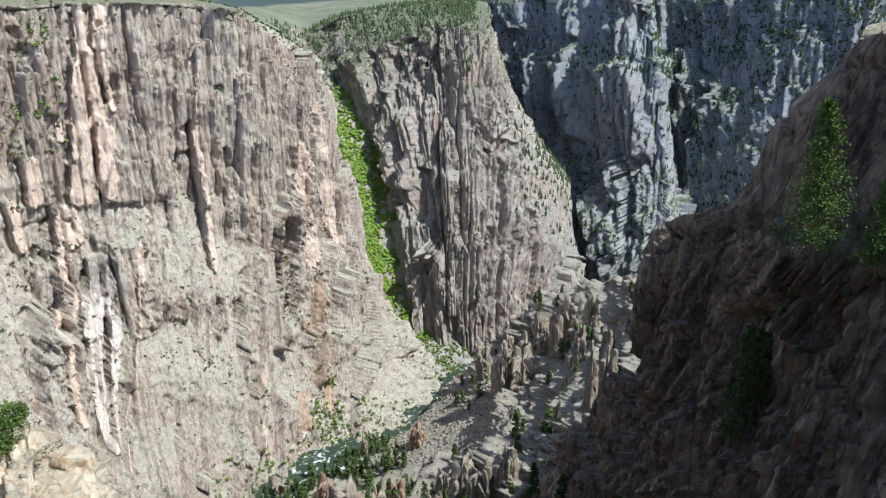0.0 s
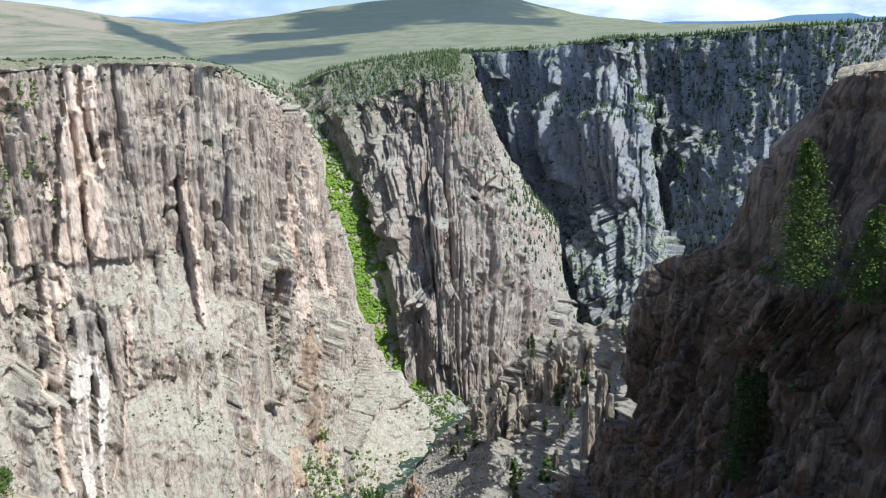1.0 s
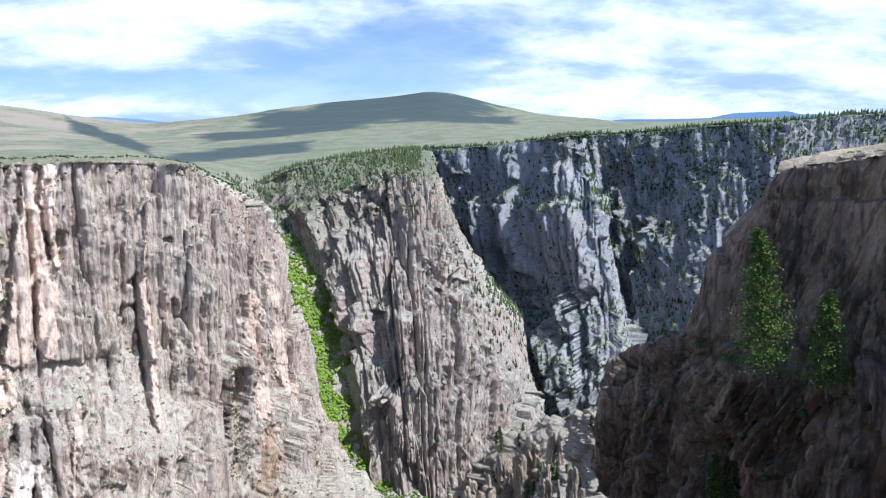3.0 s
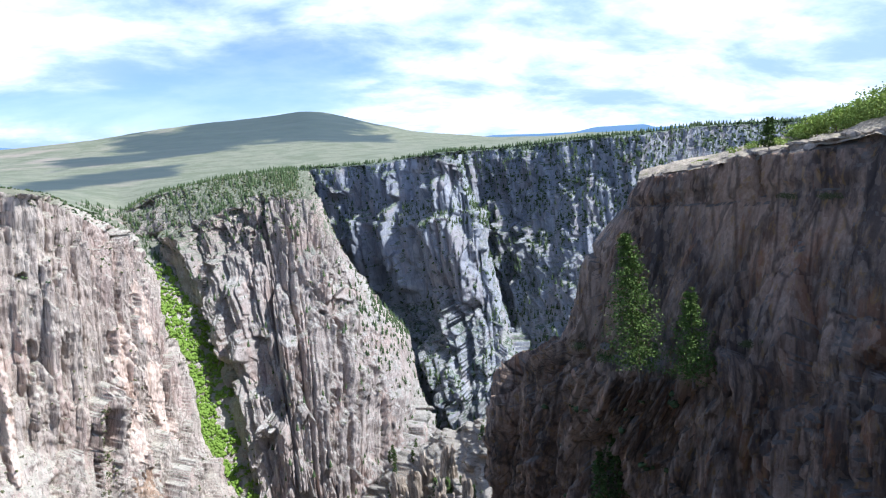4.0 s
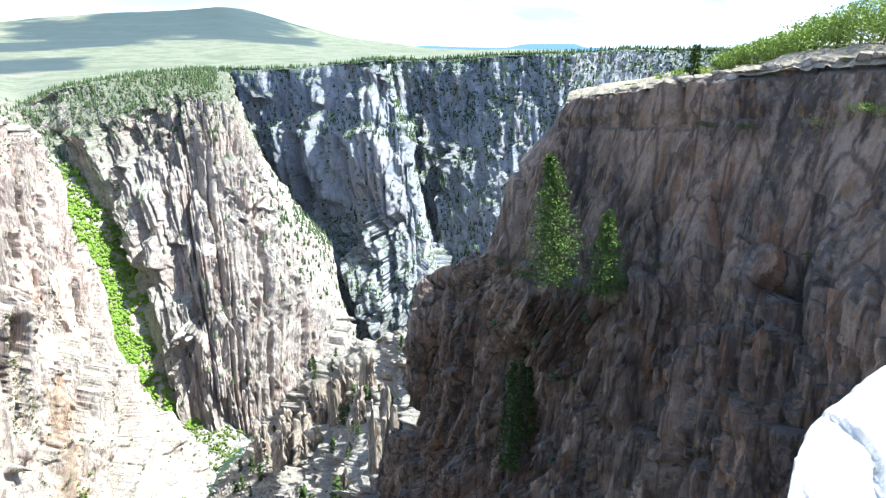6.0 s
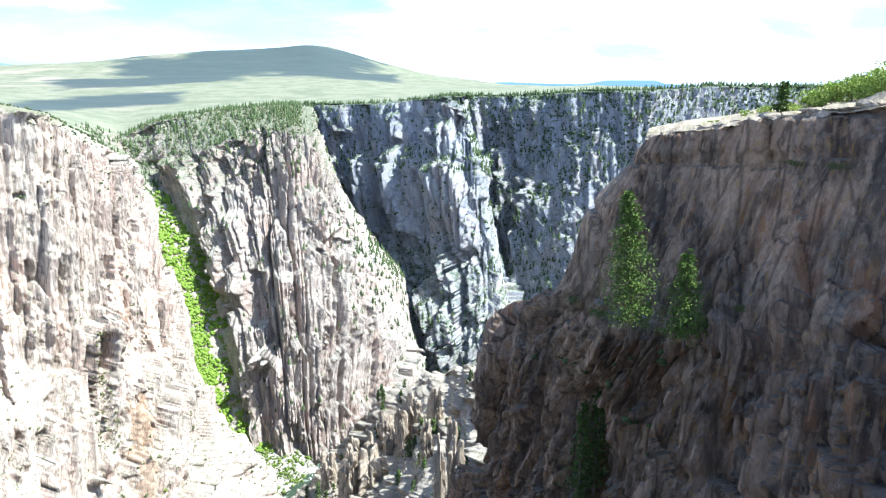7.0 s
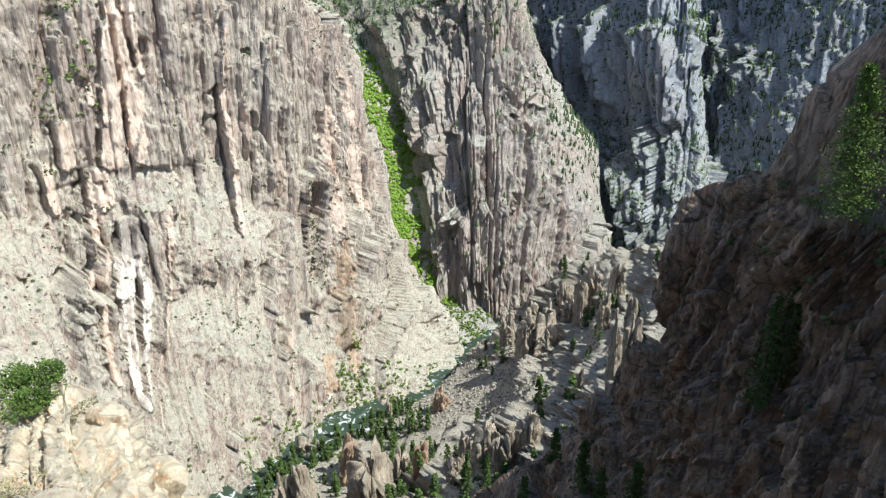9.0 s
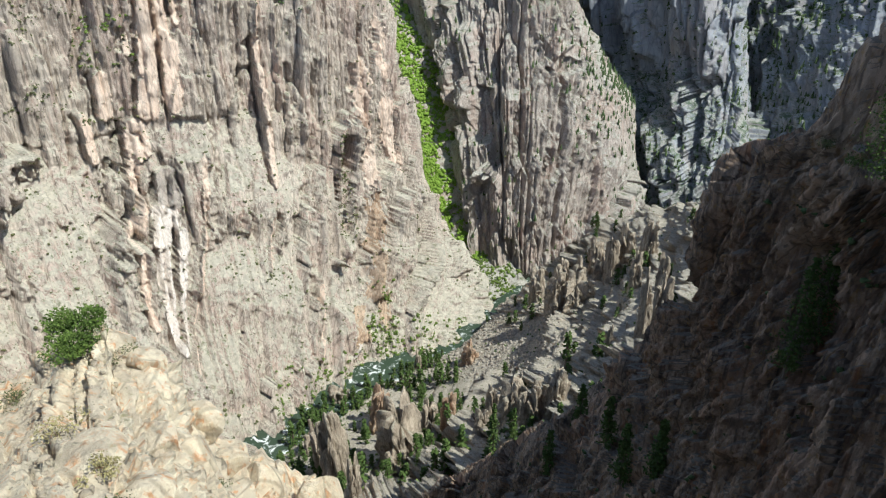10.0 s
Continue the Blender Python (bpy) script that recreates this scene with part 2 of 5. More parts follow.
def value(x, y, z, seed):
    """Smooth value noise from -1 to 1."""
    i, j, k = np.floor(x), np.floor(y), np.floor(z)
    fx, fy, fz = [f * f * (3 - 2 * f) for f in (x - i, y - j, z - k)]
    total = 0.0
    for a in (0, 1):
        for b in (0, 1):
            for c in (0, 1):
                w = (fx if a else 1 - fx) * (fy if b else 1 - fy) * (fz if c else 1 - fz)
                total = total + w * hashed(i + a, j + b, k + c, seed)
    return 2 * total - 1


def fbm(x, y, z, seed, octaves=4, gain=0.5):
    total, amp = 0.0, 1.0
    for o in range(octaves):
        total = total + amp * value(x * 2 ** o, y * 2 ** o, z * 2 ** o, seed + 17 * o)
        amp *= gain
    return total


def cells(u, v, seed):
    """Cellular noise: nearest distance, gap to the second, and the cell's own two numbers."""
    i, j = np.floor(u), np.floor(v)
    best, second, own, tip = np.full(u.shape, 9.0), np.full(u.shape, 9.0), np.zeros(u.shape), np.zeros(u.shape)
    for a in (-1, 0, 1):
        for b in (-1, 0, 1):
            ci, cj = i + a, j + b
            du = ci + 0.1 + 0.8 * hashed(ci, cj, ci * 0, seed) - u
            dv = cj + 0.1 + 0.8 * hashed(ci, cj, ci * 0 + 1, seed) - v
            d = np.sqrt(du * du + dv * dv)
            near = d < best
            second = np.where(near, best, np.minimum(second, d))
            own = np.where(near, hashed(ci, cj, ci * 0 + 2, seed), own)
            tip = np.where(near, dv, tip)
            best = np.where(near, d, best)
    return best, second - best, own, tip


# ---------------------------------------------------------------- meshes and sheets
def mesh_from(name, verts, faces, mat, smooth=False):
    data = bpy.data.meshes.new(name)
    if isinstance(faces, np.ndarray):
        nf, k = faces.shape
        data.vertices.add(len(verts))
        data.vertices.foreach_set("co", np.ascontiguousarray(verts, dtype=np.float32).ravel())
        data.loops.add(nf * k)
        data.loops.foreach_set("vertex_index", np.ascontiguousarray(faces, dtype=np.int32).ravel())
        data.polygons.add(nf)
        data.polygons.foreach_set("loop_start", np.arange(0, nf * k, k, dtype=np.int32))
        data.update(calc_edges=True)
        data.validate()
    else:
        data.from_pydata([tuple(v) for v in verts], [], faces)
    data.materials.append(mat)
    if smooth:
        data.polygons.foreach_set("use_smooth", np.ones(len(data.polygons), dtype=bool))
    return data


def part(name, data, parent, label=""):
    ob = new(name, data)
    ob.parent = parent
    return tagged(ob, label)


def spline(table, at):
    """Catmull-Rom along the first axis of table, at fractional places."""
    k = np.clip(np.floor(at).astype(int), 0, len(table) - 2)
    f = (at - k).reshape((-1,) + (1,) * (table.ndim - 1))
    last = len(table) - 1
    a, b, c, d = table[np.maximum(k - 1, 0)], table[k], table[k + 1], table[np.minimum(k + 2, last)]
    smooth = 0.5 * (2 * b + (c - a) * f + (2 * a - 5 * b + 4 * c - d) * f ** 2 + (3 * b - a - 3 * c + d) * f ** 3)
    return 0.5 * smooth + 0.5 * (b + (c - b) * f)


def even(table, count):
    """Fractional places along the first axis at even steps of mean length."""
    steps = np.linalg.norm(np.diff(table, axis=0), axis=-1).mean(axis=-1)
    run = np.concatenate([[0], np.cumsum(steps)])
    return np.interp(np.linspace(0, run[-1], count), run, np.arange(len(run)))


def normals(p):
    n = np.cross(np.gradient(p, axis=1), np.gradient(p, axis=0))
    n /= np.linalg.norm(n, axis=-1, keepdims=True) + 1e-9
    return n


class Sheet:
    """A surface lofted through rows of (bearing, elevation, distance), upper row first."""

    def __init__(self, rows, across, down, flip=1):
        table = np.array([[polar(*q) for q in row] for row in rows])
        table = spline(table, even(table, down))
        table = spline(table.transpose(1, 0, 2), even(table.transpose(1, 0, 2), across)).transpose(1, 0, 2)
        self.p = table
        self.n = normals(table) * flip
        if (self.n * self.p).sum(-1).mean() > 0:
            self.n = -self.n
        along = np.linalg.norm(np.diff(table.mean(axis=0), axis=0), axis=-1)
        self.s = np.broadcast_to(np.concatenate([[0], np.cumsum(along)]), table.shape[:2])
        self.v = np.broadcast_to(np.linspace(0, 1, down)[:, None], table.shape[:2])
        self.steep = np.clip(1.15 - np.abs(self.n[..., 2]) * 1.1, 0.12, 1)
        self.upward = 1.0
        self.aim()
        self.label = np.zeros(table.shape[:2], dtype=int)
        self.proud, self.veins = np.zeros(table.shape[:2]), {}

    def upright(self, share=1.0):
        """Let the columns stand plumb instead of following the loft."""
        self.s = (1 - share) * self.s + share * np.radians(self.az) * np.linalg.norm(self.p, axis=-1).mean()

    def aim(self):
        self.az = np.degrees(np.arctan2(self.p[..., 0], self.p[..., 1]))
        self.el = np.degrees(np.arctan2(self.p[..., 2], np.hypot(self.p[..., 0], self.p[..., 1])))

    def off(self, a0, e0, a1, e1, wob=0.0):
        """How far each point lies beside a line between two bearings, and how far along it (0 to 1)."""
        da, de = a1 - a0, e1 - e0
        ln = da * da + de * de
        t = ((self.az - a0) * da + (self.el - e0) * de) / ln
        side = ((self.az - a0) * de - (self.el - e0) * da) / math.sqrt(ln)
        return side + wob * (0.7 * value(self.az * 2, self.el * 0.9, self.az * 0, 77) + 0.6 * value(self.az * 9, self.el * 3.5, self.az * 0, 78)), t

    def ribs(self, lines, gain=1.0):
        total = np.zeros(self.az.shape)
        for a0, e0, a1, e1, wide, high in lines:
            side, t = self.off(a0, e0, a1, e1, 0.12)
            end = np.clip((0.5 - np.abs(t - 0.5)) * 9 + 0.1, 0, 1) * np.clip((wide - np.abs(side)) / (0.3 * wide), 0, 1)
            total += gain * high * end
        return total

    def paint(self, lines, kind, high, wob=0.10):
        """Veins of another rock along lines, standing proud."""
        self.veins.setdefault(kind, [])
        for a0, e0, a1, e1, wide in lines:
            side, t = self.off(a0, e0, a1, e1, wob)
            wide = wide * np.clip(1 - 0.5 * np.abs(2 * t - 1) ** 12, 0.1, 1) * (1.05 + 0.18 * value(self.el * 1.1, self.az * 0 + a0, self.az * 0, 5))
            inside = (np.abs(side) < wide) & (t > -0.05) & (t < 1.05)
            number = self.label.max() + 1
            self.label[inside & (self.label == 0)] = number
            self.veins[kind].append(number)
            self.proud = np.maximum(self.proud, inside * high * np.clip((wide + side) / (0.9 * wide), 0.3, 1))

    def plainer(self):
        self.push(self.proud)
        return np.where(self.label > 0, 0.75, 1.0)

    def push(self, d):
        way = self.n * (1, 1, self.upward)
        way /= np.linalg.norm(way, axis=-1, keepdims=True) + 1e-9
        self.p = self.p + way * np.asarray(d)[..., None]

    def done(self):
        self.n = normals(self.p)
        if (self.n * self.p).sum(-1).mean() > 0:
            self.n = -self.n
        self.aim()

    def flute(self, seed, sizes, tall=5.0, depth=0.33, lean=0.0, weights=(1.0, 1.0, 1.0, 1.0)):
        """Jointed columns in falling sizes (metres): each stands upright, ends in a broken top, and the next steps back above it."""
        x, y, z = self.p[..., 0], self.p[..., 1], self.p[..., 2]
        total = np.zeros(x.shape)
        nil = x * 0
        for o, lam in enumerate(sizes):
            k = seed + 7 * o
            warp = lam * 0.22 * fbm(x / lam / 2.5, y / lam / 2.5, z / lam / tall / 1.5, k + 31, 3)
            u = (self.s + warp + lean * z) / lam
            i = np.floor(u)

            def edge(n):
                return n + 0.7 * (hashed(n, nil, nil, k) - 0.5)
            own = i + (u >= edge(i + 1)) - (u < edge(i))
            lo, hi = edge(own), edge(own + 1)
            q = (2 * u - lo - hi) / np.maximum(hi - lo, 0.15)
            high = lam * tall * (0.6 + 0.9 * hashed(own, nil, nil + 1, k))
            zz = z / high + 5 * hashed(own, nil, nil + 2, k) + 1.0 * lam / high * np.abs(q) ** 1.2 + 0.25 * lam / high * value(x / lam * 3, y / lam * 3, z / lam, k + 3)
            seg = np.floor(zz)
            rise = zz - seg
            out = 0.9 * (hashed(own, seg, nil + 3, k) - 0.5) + 0.8 * (rise - 0.5) + 0.8 * (hashed(own, seg, nil + 4, k) - 0.45) * q - 0.8 * np.clip((np.abs(q) - 0.84) / 0.16, 0, 1)
            total += weights[o] * lam * depth * out
        return total * self.steep * np.clip(0.95 + 0.5 * fbm(x / 130, y / 130, z / 130, seed + 400, 2), 0.45, 1.4)

    def spare(self, patches):
        """How far each point lies outside soft round patches of scree (0 inside, 1 outside)."""
        keep = np.ones(self.az.shape)
        for a, e, ra, re, turn in patches:
            c, s = math.cos(radians(turn)), math.sin(radians(turn))
            u, v = (self.az - a) * c + (self.el - e) * s, (self.el - e) * c - (self.az - a) * s
            d = np.hypot(u / ra, v / re) + 0.22 * fbm(self.az * 0.9, self.el * 0.9, self.az * 0, 91, 3)
            keep = np.minimum(keep, np.clip((d - 0.85) / 0.3, 0, 1))
        return keep

    def columns(self, seed, sizes, shares, tall, depth, lean=0.0, cap=1.3, stray=1.0):
        """Plumb jointed columns: each face stands upright over a stretch of the slope, then steps back on a broken, pointed top."""
        x, y, z = self.p[..., 0], self.p[..., 1], self.p[..., 2]
        run = np.minimum(np.abs(self.n[..., 2]) / (np.hypot(self.n[..., 0], self.n[..., 1]) + 0.05), cap)
        nil, total = x * 0, x * 0
        for o, (lam, share, deep) in enumerate(zip(sizes, shares, depth)):
            k = seed + 13 * o
            warp = lam * stray * 0.30 * fbm(x / lam / 2.2, y / lam / 2.2, z / lam / 12.0, k + 31, 2)
            u = (self.s + warp + lean * z) / lam
            i = np.floor(u)

            def edge(n):
                return n + 0.8 * (hashed(n, nil, nil, k) - 0.5)
            own = i + (u >= edge(i + 1)) - (u < edge(i))
            lo, hi = edge(own), edge(own + 1)
            q = (2 * u - lo - hi) / np.maximum(hi - lo, 0.15)
            high = lam * tall * (0.55 + 1.1 * hashed(own, nil, nil + 1, k))
            peak = (0.25 + 0.9 * hashed(own, nil, nil + 6, k)) * np.abs(q) ** 1.3 + 0.7 * (hashed(own, nil, nil + 7, k) - 0.5) * q
            zz = z / high + 7 * hashed(own, nil, nil + 2, k) + lam / high * (peak + 0.3 * value(x / lam * 5, y / lam * 5, z / lam * 0.5, k + 3))
            seg = np.floor(zz)
            rise = zz - seg
            step = np.clip(hashed(own, seg, nil + 8, k) * 1.6, 0.2, 1.15)
            out = share * high * run * step * (rise - 0.5) + lam * deep * (1.3 * (hashed(own, seg, nil + 3, k) - 0.5) + 0.6 * (hashed(own, seg, nil + 4, k) - 0.45) * q - 0.8 * np.clip((np.abs(q) - 0.82) / 0.18, 0, 1))
            total += out
        return total * np.clip((0.93 - np.abs(self.n[..., 2])) / 0.15, 0, 1) * np.clip((self.v - 0.06) / 0.06, 0, 1) * np.clip((0.5 - np.abs(np.linspace(-0.5, 0.5, x.shape[1]))) / 0.05 - 0.2, 0, 1)

    def blocks(self, seed, wide, tall, amp):
        """Angular blocks: flat facets, each set at its own depth and tilt."""
        x, y, z = [self.p[..., k] / (3 * wide) for k in range(3)]
        bend = 0.5 * wide * fbm(x, y, z, seed + 5, 3)
        best, gap, own, tip = cells((self.s + bend) / wide, (self.p[..., 2] + bend) / tall, seed)
        own2 = np.mod(own * 57.31, 1.0)
        return amp * (1.1 * (own - 0.5) + 1.3 * (own2 - 0.4) * tip - 0.35 * np.clip(1 - gap / 0.10, 0, 1))

    def rough(self, seed, lam, amp, octaves=4):
        x, y, z = [self.p[..., k] / lam for k in range(3)]
        return amp * fbm(x, y, z, seed, octaves, 0.55)

    def mesh(self, name, mat, smooth=False, only=0):
        rows, cols = self.p.shape[:2]
        idx = np.arange(rows * cols).reshape(rows, cols)
        quads = np.stack([idx[:-1, :-1], idx[1:, :-1], idx[1:, 1:], idx[:-1, 1:]], -1).reshape(-1, 4)
        quads = quads[self.label[:-1, :-1].ravel() == only]
        used, quads = np.unique(quads, return_inverse=True)
        return mesh_from(name, self.p.reshape(-1, 3)[used], quads.reshape(-1, 4), mat, smooth)

    def at(self, az, el):
        """The place and normal where a bearing and elevation meet the sheet."""
        k = np.argmin((self.az - az) ** 2 + (self.el - el) ** 2)
        return self.p.reshape(-1, 3)[k], self.n.reshape(-1, 3)[k]
# ---------------------------------------------------------------- canyon walls and ground
# ribs and clefts: bearing and elevation of the two ends, half width in degrees, metres proud (+) or sunk (-)
DYKES_PINK_A = [
    (-26.8, -2.4, -27.1, -5.5, 0.43), (-27.1, -5.5, -28.6, -13.1, 0.62), (-28.6, -13.1, -29.4, -16.1, 0.62), (-30.4, -16.0, -30.4, -19.2, 0.57),
    (-30.9, -19.1, -31.3, -21.6, 0.29), (-31.1, -21.6, -32.6, -25.1, 0.29), (-32.7, -25.1, -33.2, -29.6, 0.24), (-33.2, -29.6, -32.7, -31.9, 0.19),
    (-26.6, -5.1, -26.9, -10.3, 0.33), (-26.6, -10.4, -27.3, -15.6, 0.48), (-25.6, -2.0, -26.0, -5.1, 0.33), (-26.0, -5.1, -25.8, -9.6, 0.19),
    (-29.7, -9.3, -29.7, -11.3, 0.14), (-28.6, -8.0, -29.0, -10.2, 0.12), (-32.0, -12.2, -32.1, -15.9, 0.38), (-33.8, -15.2, -33.7, -19.0, 0.29),
]
DYKES_PINK_B = [
    (-19.3, -4.5, -19.9, -5.8, 0.14), (-20.1, -10.7, -20.2, -12.8, 0.19), (-20.2, -12.8, -20.3, -17.3, 0.21), (-20.3, -17.3, -20.3, -22.5, 0.21),
    (-19.4, -6.2, -20.1, -10.7, 0.1), (-25.8, -19.1, -26.4, -23.8, 0.17), (-26.4, -23.8, -28.8, -33.3, 0.12), (-28.8, -33.3, -29.7, -36.5, 0.12),
    (-20.9, -24.9, -21.8, -29.1, 0.1), (-17.1, -30.7, -18.2, -37.2, 0.14),
    (-26.0, -5.5, -25.8, -9.2, 0.14),
]
DYKES_PINK = DYKES_PINK_A + DYKES_PINK_B
DYKES_WHITE_A = [
    (-28.6, -20.1, -29.1, -22.9, 0.81), (-29.4, -22.8, -30.4, -26.0, 0.86), (-30.4, -26.0, -31.2, -30.1, 0.48), (-29.9, -26.2, -30.5, -31.2, 0.19),
    (-31.1, -30.2, -30.7, -34.4, 0.38), (-28.5, -24.7, -29.0, -28.1, 0.33), (-29.0, -28.1, -29.6, -31.4, 0.33), (-29.6, -31.4, -29.9, -34.7, 0.19),
    (-13.8, -36.3, -14.5, -37.5, 0.38),
]
DYKES_WHITE = DYKES_WHITE_A
NORTH_RIBS_A = [
    (-31.2, -3.3, -30.7, -5.4, 0.45, -6), (-20.2, -12.8, -20.3, -17.3, 0.33, 12), (-21.1, -13.0, -21.7, -16.9, 0.71, -9), (-20.1, -10.7, -20.9, -11.7, 0.48, -6),
    (-25.2, -6.8, -26.0, -9.2, 0.43, -9), (-25.8, -3.0, -26.4, -5.4, 0.24, -6), (-31.7, -19.4, -32.1, -20.5, 0.6, -8), (-32.5, -18.8, -33.6, -22.8, 0.33, -7),
    (-29.8, -9.3, -30.3, -11.0, 0.33, -8), (-16.2, -12.9, -16.2, -17.0, 0.19, -7), (-18.0, -12.8, -18.0, -16.4, 0.24, -6), (-12.6, -13.1, -13.0, -15.4, 0.33, -8),
]
NORTH_RIBS_B = [
    (-21.1, -4.1, -22.0, -16.4, 0.29, -5), (-18.1, -8.0, -18.0, -8.4, 0.43, -7), (-20.7, -4.1, -21.8, -9.1, 0.24, 4), (-16.6, -12.0, -17.0, -19.2, 0.57, 5),
    (-23.0, -4.0, -23.0, -17.2, 0.95, 6), (-14.0, -18.6, -14.5, -27.8, 0.62, -14), (-11.6, -24.4, -11.8, -32.7, 0.71, 8), (-7.5, -23.2, -6.8, -30.3, 0.33, 6),
    (-31.0, -4.0, -33.8, -14.0, 0.48, -9), (-30.0, -21.0, -31.0, -25.5, 0.19, -9), (-31.1, -25.9, -31.4, -30.1, 0.19, -8),
]
# plus a groove sunk left of each wider dyke, shaped to give its shadow
NORTH_RIBS = NORTH_RIBS_A + NORTH_RIBS_B + [(a - 1.45 * w - 0.12, b, c - 1.45 * w - 0.12, d, 0.2, -8) for a, b, c, d, w in DYKES_PINK + DYKES_WHITE_A[:8] if w > 0.18]
CENTRE_RIBS_A = [
    (-6.4, -12.0, -4.8, -20.0, 0.86, -34), (-4.4, -8.8, -5.9, -12.0, 0.38, -18), (-1.9, -15.3, -2.2, -20.0, 1.05, -30), (-0.7, -21.0, -2.9, -27.6, 0.71, -16),
    (0.8, -15.3, -0.2, -21.0, 0.71, 16), (4.9, -14.3, 4.4, -20.0, 0.43, -16), (4.4, -20.0, 4.0, -25.7, 0.29, -14), (1.9, -21.5, 0.8, -24.8, 0.33, -14),
    (-3.4, -27.6, -4.4, -24.8, 0.52, -20), (-1.2, -21.9, -1.8, -22.9, 0.62, 14), (-2.1, -11.1, -2.6, -14.3, 0.33, -14),
]
CENTRE_RIBS_B = [
    (-1.1, -6.1, -1.9, -9.7, 0.33, -14), (-4.3, -6.1, -4.9, -8.3, 0.33, -14), (5.7, -15.2, 5.7, -27.6, 0.48, 10), (1.1, -27.7, 0.9, -31.4, 0.38, -14),
    (1.9, -28.1, 1.7, -31.4, 0.29, -9), (2.2, -8.8, 5.1, -12.4, 1.43, 10), (7.0, -18.5, 6.9, -20.9, 0.29, 8), (-4.5, -12.9, -5.3, -20.0, 0.33, 14),
    (-3.3, -10.2, -3.2, -17.2, 0.71, 16), (3.1, -20.5, 3.0, -26.7, 0.38, 8), (0.3, -22.9, 0.6, -27.7, 0.38, 8),
]
CENTRE_RIBS = CENTRE_RIBS_A + CENTRE_RIBS_B
BACK_RIBS_A = [
    (2.5, -2.8, 6.7, -12.4, 0.95, -30), (7.8, -5.4, 8.4, -12.6, 0.52, 24), (10.1, -5.0, 11.4, -12.7, 0.71, 26), (9.4, -7.3, 9.3, -12.4, 0.62, -22),
    (12.1, -6.5, 12.3, -14.3, 0.62, -24), (13.9, -3.2, 15.2, -6.6, 1.1, 14), (14.3, -6.1, 16.6, -14.2, 1.43, 22), (10.3, -2.3, 10.6, -4.6, 0.29, 12),
    (11.5, -2.4, 11.7, -5.5, 0.62, -12),
]
BACK_RIBS_B = [
    (7.6, -3.5, 7.6, -5.8, 0.29, 12), (5.8, -3.9, 6.1, -7.6, 0.95, -14), (12.6, -6.5, 12.6, -8.3, 0.19, 10), (11.9, -6.5, 11.9, -11.1, 0.19, 12),
    (13.0, -16.1, 15.3, -21.9, 1.19, 18), (11.1, -16.6, 12.5, -21.6, 0.62, -24), (10.7, -15.2, 11.6, -18.0, 0.71, -10), (15.0, -17.0, 17.6, -20.4, 0.48, -12),
]
BACK_RIBS = BACK_RIBS_A + BACK_RIBS_B
EAST_RIBS_A = [
    (17.6, -7.9, 18.4, -17.7, 1.1, -30), (18.1, -3.1, 18.0, -7.5, 0.38, -14), (20.4, -11.5, 20.7, -17.6, 0.29, 20), (20.7, -7.5, 18.8, -15.1, 0.95, -26),
    (21.8, -6.2, 21.2, -11.5, 0.33, 18), (19.0, -5.8, 19.1, -8.0, 0.19, 12), (22.5, -3.7, 22.2, -6.3, 0.71, -16), (23.9, -10.5, 23.4, -15.7, 0.71, -16),
    (25.2, -4.2, 24.9, -13.9, 0.62, 16),
]
EAST_RIBS = EAST_RIBS_A


def structure(name, sheet, mat, label, category, smooth=False):
    sheet.done()
    return tagged(new(name, sheet.mesh(name, mat, smooth)), label, category, kind="structure")


def capped(rows):
    """Rows with one more behind the rim, a little lower, so that the wall rounds over into the plateau."""
    rim = []
    for az, el, dist in rows[0]:
        rise = dist * math.tan(radians(el)) - 5.0
        rim.append((az, math.degrees(math.atan2(rise, dist + 90)), dist + 90))
    return [rim] + rows


def veins(sheet, parent, kinds):
    """The patches of other rock in a wall, each a part of it."""
    for k, (name, mat, label) in kinds.items():
        for number in sheet.veins[k]:
            data = sheet.mesh(name, mat, only=number)
            if len(data.polygons):
                part(name, data, parent, label)


LEFT_A = [(-50, -2.0, 880), (-43, -2.0, 885), (-36, -1.9, 895), (-30.5, -2.2, 905), (-26, -1.9, 910), (-20, -2.2, 925), (-15.7, -3.0, 940), (-11.4, -5.9, 955), (-9.2, -9.7, 970), (-9.7, -9.6, 1120)]
LEFT_B = [(-50, -17, 790), (-43, -17, 800), (-36, -17, 812), (-30.5, -17, 825), (-26, -16.5, 832), (-20, -16.5, 845), (-15, -17, 860), (-10, -19, 875), (-7.5, -19.3, 905), (-8.2, -19.4, 1050)]
LEFT_C = [(-50, -32, 625), (-43, -31, 650), (-35, -30, 675), (-29, -29.5, 692), (-25, -29, 705), (-19, -28.5, 732), (-14, -28, 762), (-8, -28, 800), (-5.2, -28, 850), (-5.8, -28.5, 960)]
LEFT_D = [(-50, -47.5, 476), (-42, -47, 485), (-33, -45.5, 511), (-28, -43.2, 553), (-25, -42.2, 573), (-19, -40.5, 609), (-13.4, -38.6, 651), (-7, -37.6, 675), (-1.0, -33.6, 783), (-1.8, -33.2, 850)]
LEFT = [LEFT_A, LEFT_B, LEFT_C, LEFT_D]
left = Sheet(capped(LEFT), 600, 470)
left.upward = 0.1
left.upright(0.7)
left.paint([(a, b, c, d, 1.3 * w) for a, b, c, d, w in DYKES_PINK], 1, 6.0)
left.paint([(a, b, c, d, 1.15 * w) for a, b, c, d, w in DYKES_WHITE], 2, 6.0)
